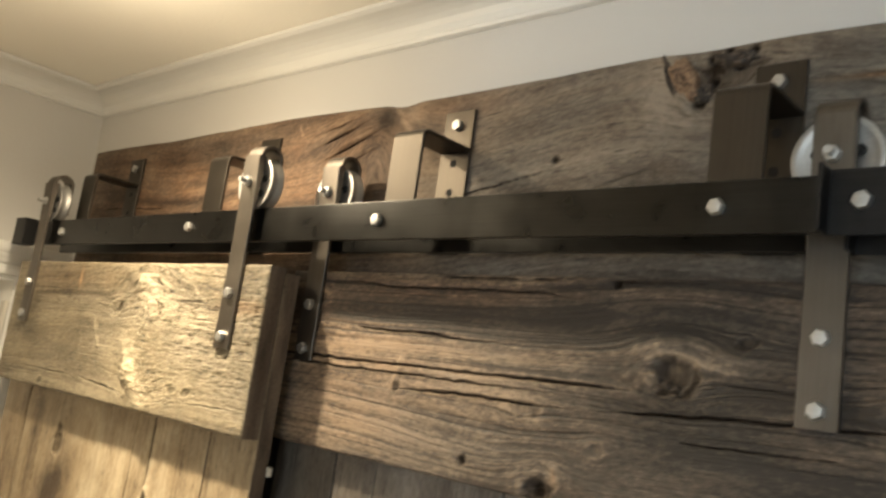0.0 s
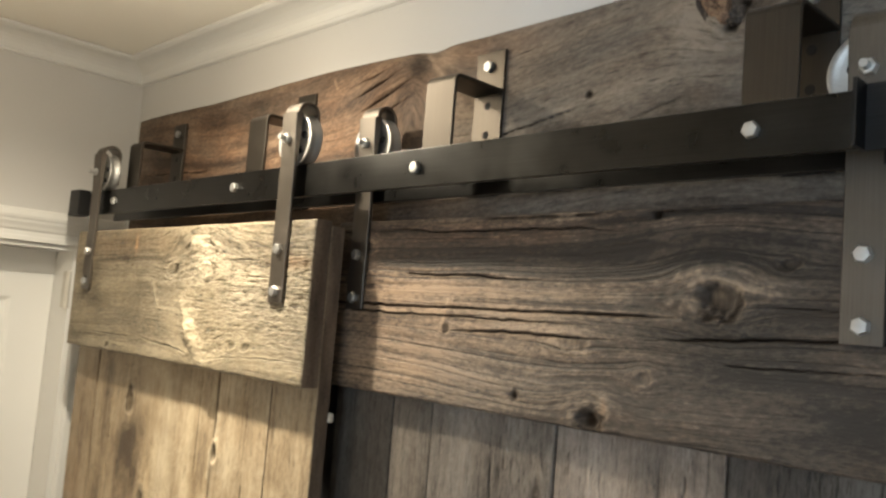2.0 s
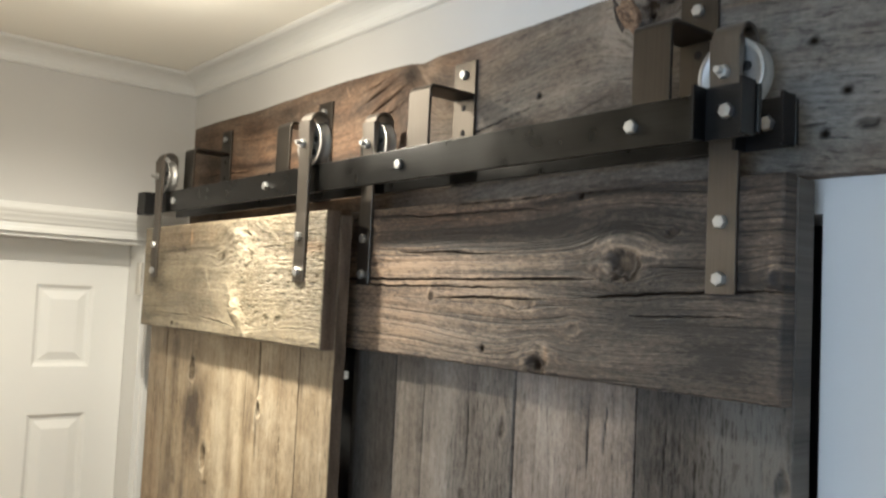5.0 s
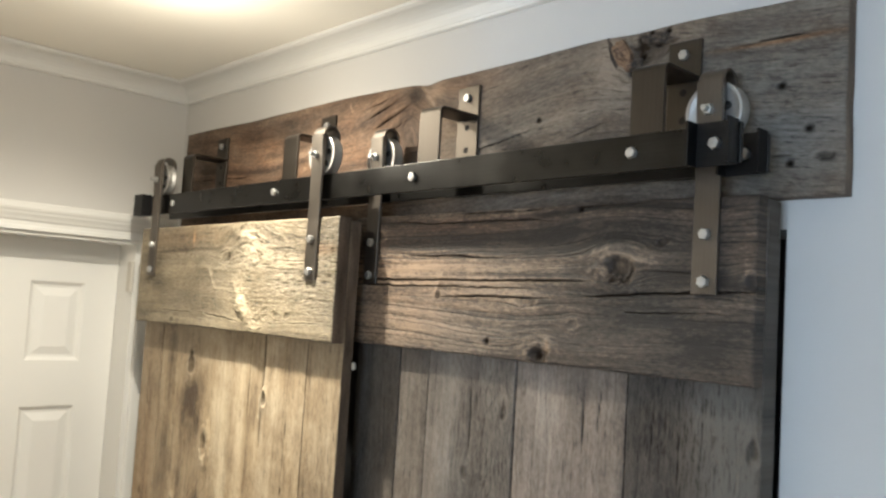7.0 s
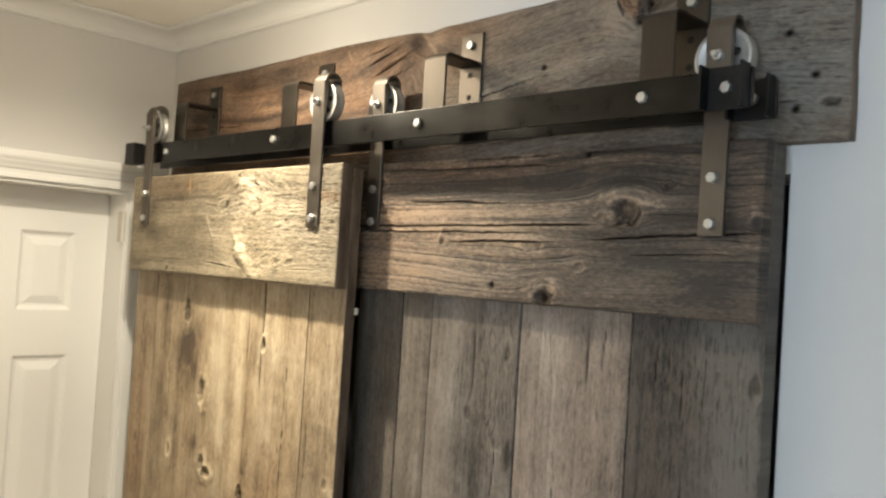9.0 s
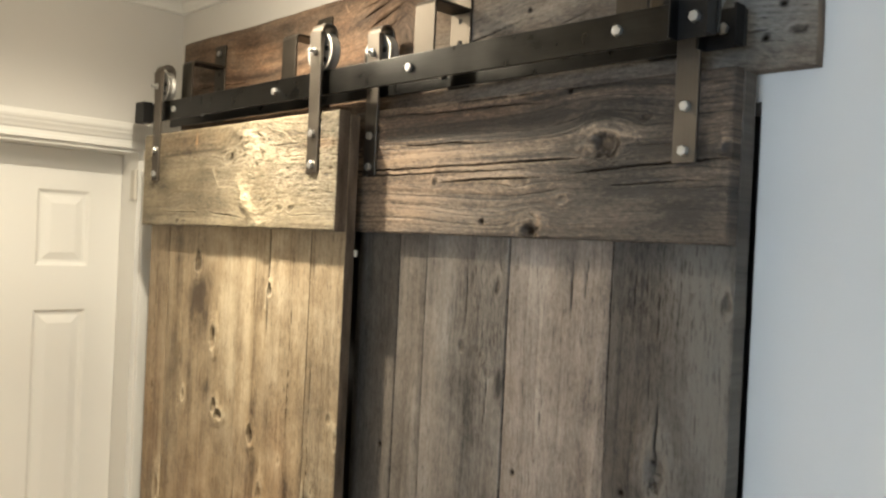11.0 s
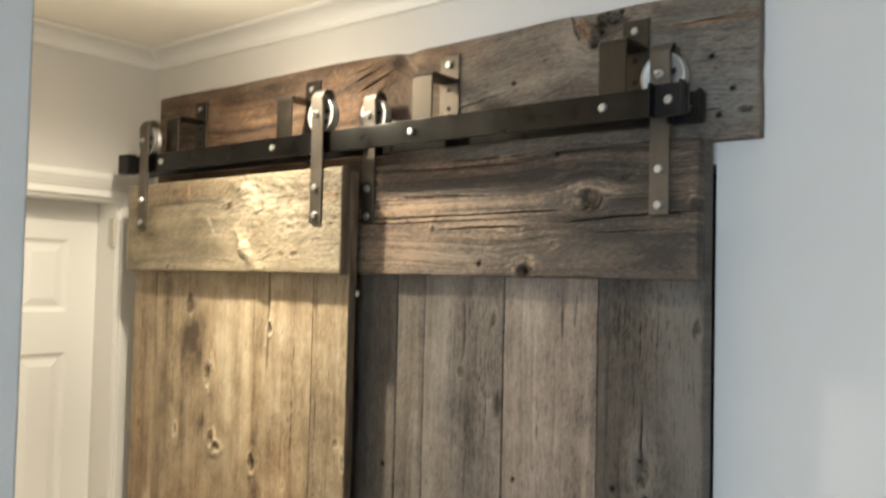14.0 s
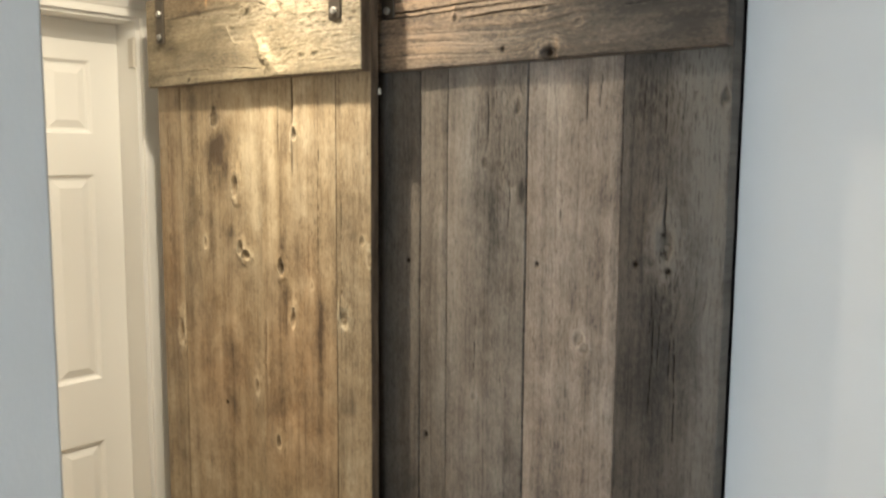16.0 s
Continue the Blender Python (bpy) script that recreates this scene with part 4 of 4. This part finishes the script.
FRONT_DEFS = (
    (0.152, 0.268, 0.97, 0.000, dict(knots=((1.085, 0.249, 0.036, 0.012, 0.30, 0.50, 0.005), (1.36, 0.20, 0.010, 0.005, 0.5, 0.1, 0.001)), cracks=((1.20, 0.20, 1.75, 0.198, 0.0012, 0.001),), patches=((1.30, 0.21, 0.3, 0.03, -0.08),), red=((1.3, 0.20, 0.4, 0.06, 0.30),))),
    (0.268, 0.640, 1.08, 0.001, dict(
        knots=((1.712, 0.437, 0.026, 0.015, 0.95, 0.10, 0.003), (1.525, 0.526, 0.027, 0.014, 0.50, 0.24, 0.005), (1.358, 0.546, 0.018, 0.012, 0.7, 0.28, 0.005), (1.340, 0.570, 0.011, 0.016, 0.9, 0.20, 0.003), (1.360, 0.380, 0.016, 0.007, 0.25, 0.45, 0.004), (0.979, 0.609, 0.020, 0.007, 0.3, 0.4, 0.003)),
        holes=((0.907, 0.465, 0.007),), patches=((1.610, 0.455, 0.085, 0.045, -0.40), (1.40, 0.500, 0.030, 0.018, -0.20), (1.60, 0.325, 0.30, 0.022, -0.24), (1.50, 0.410, 0.30, 0.016, -0.14), (1.62, 0.590, 0.14, 0.050, 0.22), (1.50, 0.61, 0.14, 0.035, 0.24), (1.00, 0.50, 0.12, 0.06, -0.14)),
        cracks=((1.640, 0.440, 1.700, 0.434, 0.0022, 0.002), (1.725, 0.433, 1.800, 0.431, 0.0020, 0.002), (1.20, 0.350, 1.75, 0.352, 0.0014, 0.001), (1.648, 0.535, 1.654, 0.560, 0.0030, 0.001)), red=((1.00, 0.45, 0.25, 0.20, 0.28),), plain=((1.60, 0.46, 0.12, 0.06, 0.4),))),
    (0.640, 0.930, 1.15, 0.000, dict(
        knots=((1.664, 0.778, 0.014, 0.008, 1.0, 0.15, 0.004), (1.319, 0.722, 0.020, 0.011, 0.8, 0.28, 0.005), (1.191, 0.767, 0.024, 0.009, 0.5, 0.40, 0.004), (0.844, 0.701, 0.016, 0.009, 0.8, 0.3, 0.002), (1.285, 0.840, 0.010, 0.004, 0.3, 0.5, 0.001)),
        cracks=((1.540, 0.767, 1.690, 0.768, 0.0046, 0.003), (1.650, 0.771, 1.90, 0.766, 0.0046, 0.003), (1.58, 0.712, 1.84, 0.713, 0.0026, 0.002), (1.12, 0.735, 1.27, 0.739, 0.0026, 0.001), (1.10, 0.715, 1.24, 0.713, 0.0022, 0.001), (1.200, 0.756, 1.300, 0.766, 0.0030, 0.002), (0.98, 0.646, 1.200, 0.650, 0.0024, 0.002), (0.98, 0.768, 1.090, 0.762, 0.0026, 0.002), (1.30, 0.865, 1.80, 0.868, 0.0014, 0.001)),
        ridges=((1.625, 0.762, 1.665, 0.764, 0.005, 0.002, 0.35), (1.00, 0.658, 1.18, 0.660, 0.004, 0.001, 0.15)),
        patches=((1.37, 0.722, 0.035, 0.012, -0.25), (1.26, 0.730, 0.05, 0.02, -0.15), (1.10, 0.870, 0.16, 0.016, -0.28), (1.55, 0.685, 0.18, 0.025, 0.24), (1.58, 0.82, 0.18, 0.030, 0.16), (1.00, 0.72, 0.2, 0.03, -0.14)),
        red=((1.00, 0.78, 0.28, 0.20, 0.34), (1.30, 0.84, 0.12, 0.05, 0.15)), crust=((1.45, 0.85, 0.25, 0.05, 0.25),))),
    (0.930, 1.050, 1.08, 0.0012, dict(
        knots=((1.215, 0.955, 0.022, 0.014, 0.3, 0.45, 0.003), (1.367, 1.045, 0.020, 0.008, 0.2, 0.4, 0.002), (1.41, 1.02, 0.010, 0.008, 0.6, 0.2, 0.001)), cracks=((1.10, 0.945, 1.6, 0.947, 0.0013, 0.001),),
        crust=((1.50, 0.99, 0.3, 0.06, 0.25), (1.22, 0.96, 0.06, 0.03, 0.6)), patches=((1.35, 0.94, 0.2, 0.01, -0.15), (1.05, 1.0, 0.15, 0.04, -0.12)))))
front_planks = []
for k, (a, b, tone, jog, figure) in enumerate(FRONT_DEFS):
    wood = timber("front_plank_wood", tuple(c * tone for c in (0.066, 0.044, 0.026)), tuple(c * tone for c in (0.272, 0.205, 0.124)), tuple(c * tone for c in (0.47, 0.392, 0.270)), 70.0 + 9 * k, 0.52, 0.0040, 0.42, 0.75, 0.8, 0.13, 0.30, 0.50, 2.0)
    front_planks.append((a, b, wood, figure, jog))
door, inv = barn_door("sliding_barn_door", "warm brown weathered plank barn door hanging on the front track", 0.152, 1.050, -0.174, -0.144, -0.119, front_rail, front_planks, (0.231, 0.967), FRONT_C)
# made-up pale block, placed to fit the view of a bright closet spot
for z, h, x in ((1.782, 0.007, 1.0535),):
    bm = box(x - 0.012, x, -0.1188, -0.111, z - h, z + h, bevel=0.002)
    bmesh.ops.transform(bm, matrix=inv, verts=bm.verts)
    part("bumper_pad", bm, PALE_SPOT, door, "small white bumper pad")

# rear door
rear_figure = dict(
    crusty=0.05,
    bends=((0.42, 0.045, 0.20, 0.045, 0.018), (0.64, 0.215, 0.10, 0.045, -0.016), (0.25, 0.23, 0.25, 0.03, 0.006), (0.50, 0.02, 0.05, 0.03, -0.012)),
    knots=((0.651, 0.156, 0.026, 0.019, 1.0, 0.20, 0.005), (0.466, 0.099, 0.020, 0.009, 0.35, 0.25, 0.002), (0.722, 0.194, 0.010, 0.006, 0.8, 0.05, 0.001), (0.566, 0.067, 0.010, 0.008, 0.08, 0.16, 0.001), (0.498, 0.014, 0.020, 0.014, 0.9, 0.22, 0.003), (0.862, 0.138, 0.016, 0.012, 0.4, 0.30, 0.002), (0.075, 0.215, 0.012, 0.009, 0.4, 0.15, 0.001), (0.256, 0.103, 0.007, 0.006, 0.9, 0.15, 0.001)),
    holes=((0.385, 0.027, 0.0060), (0.574, 0.247, 0.0050), (0.500, 0.011, 0.011)),
    # pale left patches hold lamplight; the dark upper one also the track's shadow
    patches=((0.685, 0.168, 0.038, 0.009, 0.16), (0.606, 0.141, 0.026, 0.008, 0.18), (0.745, 0.147, 0.045, 0.011, -0.40), (0.83, 0.136, 0.035, 0.010, -0.36), (0.74, 0.05, 0.16, 0.050, -0.06), (0.80, 0.050, 0.045, 0.034, -0.14), (0.519, 0.030, 0.007, 0.012, 0.25), (0.76, 0.13, 0.26, 0.30, -0.17), (0.66, 0.10, 0.10, 0.035, -0.16), (0.60, 0.20, 0.12, 0.02, -0.10), (0.20, 0.06, 0.22, 0.060, 0.30), (0.20, 0.152, 0.20, 0.020, 0.24), (0.30, 0.21, 0.32, 0.020, -0.22), (0.80, 0.22, 0.08, 0.03, 0.05), (0.64, 0.12, 0.07, 0.008, -0.15)),
    plain=((0.72, 0.045, 0.17, 0.050, 0.95), (0.62, 0.08, 0.06, 0.03, 0.4)),
    red=((0.20, 0.10, 0.22, 0.08, 0.12), (0.30, 0.23, 0.25, 0.02, 0.4), (0.72, 0.06, 0.20, 0.09, -0.5), (0.70, 0.20, 0.15, 0.05, -0.4), (0.519, 0.030, 0.006, 0.012, 0.5)),
    # dark upper bands: brown grain with the track's shadow painted in
    bands=((0.05, 0.60, 0.208, 0.013, -0.20), (0.00, 0.864, 0.245, 0.005, -0.22), (0.20, 0.70, 0.185, 0.006, -0.16), (0.10, 0.58, 0.160, 0.006, 0.16), (0.55, 0.864, 0.228, 0.007, 0.12), (0.30, 0.80, 0.195, 0.005, 0.12), (0.55, 0.80, 0.185, 0.004, -0.20)),
    cracks=((-0.05, 0.128, 0.62, 0.136, 0.0032, 0.003), (0.00, 0.119, 0.50, 0.122, 0.0027, 0.002), (0.255, 0.100, 0.54, 0.108, 0.0040, 0.003), (0.14, 0.178, 0.46, 0.171, 0.0030, 0.002), (0.56, 0.108, 0.92, 0.128, 0.0028, 0.002), (0.63, 0.088, 0.864, 0.094, 0.0016, 0.001), (0.28, 0.251, 0.75, 0.252, 0.0020, 0.001), (0.10, 0.240, 0.56, 0.231, 0.0018, 0.001), (0.675, 0.152, 0.80, 0.146, 0.0024, 0.001), (0.395, 0.098, 0.490, 0.086, 0.0022, 0.001)),
    ridges=((0.260, 0.137, 0.253, 0.100, 0.005, 0.0035, 0.18), (0.605, 0.178, 0.655, 0.186, 0.005, 0.002, 0.10), (0.505, 0.044, 0.522, 0.038, 0.004, 0.003, 0.20)))
back_rail = dict(sides=True, x0=1.000, x1=1.864, seed=23, figure=rear_figure, relief=0.0014, label="brown-grey horizontal top rail board with a large knot",
                 wood=timber("rear_rail_wood", (0.027, 0.019, 0.014), (0.100, 0.069, 0.047), (0.38, 0.272, 0.178), 13.0, 0.62, 0.0044, 0.80, 0.45, 0.75, 0.45, 0.70, 0.95, 1.3))
BACK_DEFS = (
    # low tone of the first two planks holds the front door's shadow
    (1.000, 1.135, 0.58, 0.001, dict(holes=((1.366, 1.098, 0.006),))),
    (1.135, 1.218, 0.70, 0.0015, dict(holes=((0.949, 1.156, 0.007),), patches=((1.4, 1.20, 0.5, 0.012, 0.1),))),
    (1.218, 1.436, 0.79, 0.000, dict(
        knots=((1.599, 1.326, 0.012, 0.007, 0.6, 0.12, 0.001), (1.716, 1.411, 0.014, 0.008, 0.4, 0.12, 0.001), (1.560, 1.395, 0.014, 0.010, 0.2, 0.25, 0.001), (1.072, 1.301, 0.010, 0.006, 0.5, 0.2, 0.001)),
        cracks=((1.610, 1.332, 1.82, 1.331, 0.0026, 0.002), (1.68, 1.355, 1.80, 1.356, 0.0016, 0.001), (1.42, 1.390, 1.64, 1.392, 0.0014, 0.001), (1.10, 1.300, 1.30, 1.302, 0.0016, 0.001)),
        patches=((1.540, 1.423, 0.026, 0.010, -0.45), (1.65, 1.27, 0.15, 0.04, 0.08), (1.45, 1.35, 0.15, 0.02, -0.08)), red=((1.5, 1.32, 0.5, 0.10, -0.12),), crust=((1.65, 1.38, 0.14, 0.06, 0.8),))),
    (1.436, 1.656, 1.07, 0.001, dict(redness=0.14,
        knots=((1.245, 1.570, 0.016, 0.012, 0.25, 0.35, 0.002), (1.226, 1.584, 0.010, 0.009, 0.6, 0.1, 0.001)), holes=((1.390, 1.464, 0.006),),
        cracks=((1.67, 1.507, 1.80, 1.494, 0.0024, 0.002), (1.66, 1.578, 1.81, 1.574, 0.0024, 0.002), (1.69, 1.601, 1.82, 1.614, 0.0026, 0.002), (1.72, 1.54, 1.81, 1.541, 0.0016, 0.001), (1.45, 1.52, 1.62, 1.523, 0.0014, 0.001)), patches=((1.70, 1.49, 0.08, 0.03, 0.10), (1.45, 1.63, 0.3, 0.015, 0.08)))),
    (1.656, 1.868, 0.41, 0.0005, dict(
        bends=((1.30, 1.82, 0.07, 0.03, 0.012), (1.34, 1.79, 0.05, 0.03, -0.010)),
        knots=((1.452, 1.752, 0.036, 0.017, 0.0, 0.85, 0.005), (1.722, 1.855, 0.013, 0.008, 0.7, 0.25, 0.002)), holes=((1.402, 1.760, 0.007), (1.409, 1.691, 0.0065), (1.470, 1.745, 0.004)),
        cracks=((1.440, 1.750, 1.60, 1.749, 0.0044, 0.003), (1.33, 1.757, 1.41, 1.759, 0.0026, 0.002), (1.66, 1.70, 1.81, 1.702, 0.0020, 0.001), (1.60, 1.745, 1.80, 1.744, 0.0018, 0.001), (1.70, 1.78, 1.82, 1.781, 0.0020, 0.001), (1.10, 1.73, 1.38, 1.735, 0.0018, 0.001), (1.15, 1.77, 1.36, 1.768, 0.0016, 0.001), (1.18, 1.743, 1.37, 1.748, 0.0013, 0.001), (0.98, 1.784, 1.33, 1.776, 0.0012, 0.001), (1.22, 1.722, 1.38, 1.729, 0.0010, 0.001), (1.50, 1.735, 1.66, 1.731, 0.0022, 0.001), (1.68, 1.72, 1.80, 1.721, 0.0016, 0.001)),
        patches=((1.62, 1.825, 0.15, 0.030, 0.55), (1.40, 1.845, 0.25, 0.024, 0.35), (1.75, 1.80, 0.06, 0.035, 0.30), (1.60, 1.685, 0.20, 0.025, -0.06), (1.20, 1.75, 0.22, 0.05, -0.30), (1.50, 1.69, 0.5, 0.03, -0.16), (1.00, 1.82, 0.2, 0.03, 0.2)), red=((1.5, 1.83, 0.5, 0.04, -0.6), (1.4, 1.69, 0.5, 0.04, 0.15)), crust=((1.72, 1.75, 0.13, 0.10, 0.55), (1.40, 1.76, 0.08, 0.05, 0.6)))))
back_planks = []
for k, (a, b, tone, jog, figure) in enumerate(BACK_DEFS):
    wood = timber("rear_plank_wood", tuple(c * tone for c in (0.040, 0.031, 0.024)), tuple(c * tone for c in (0.172, 0.140, 0.111)), tuple(c * tone for c in (0.30, 0.258, 0.214)), 120.0 + 8 * k, 0.66, 0.0036, 0.55, 0.65, 0.9, 0.36, 0.3, 0.65, 1.8)
    back_planks.append((a, b, wood, figure, jog))
barn_door("sliding_barn_door", "grey weathered plank barn door hanging on the rear track", 1.000, 1.868, -0.092, -0.067, -0.031, back_rail, back_planks, (1.060, 1.791), BACK_C, rail_z=(1.828, 2.083), top=2.080)
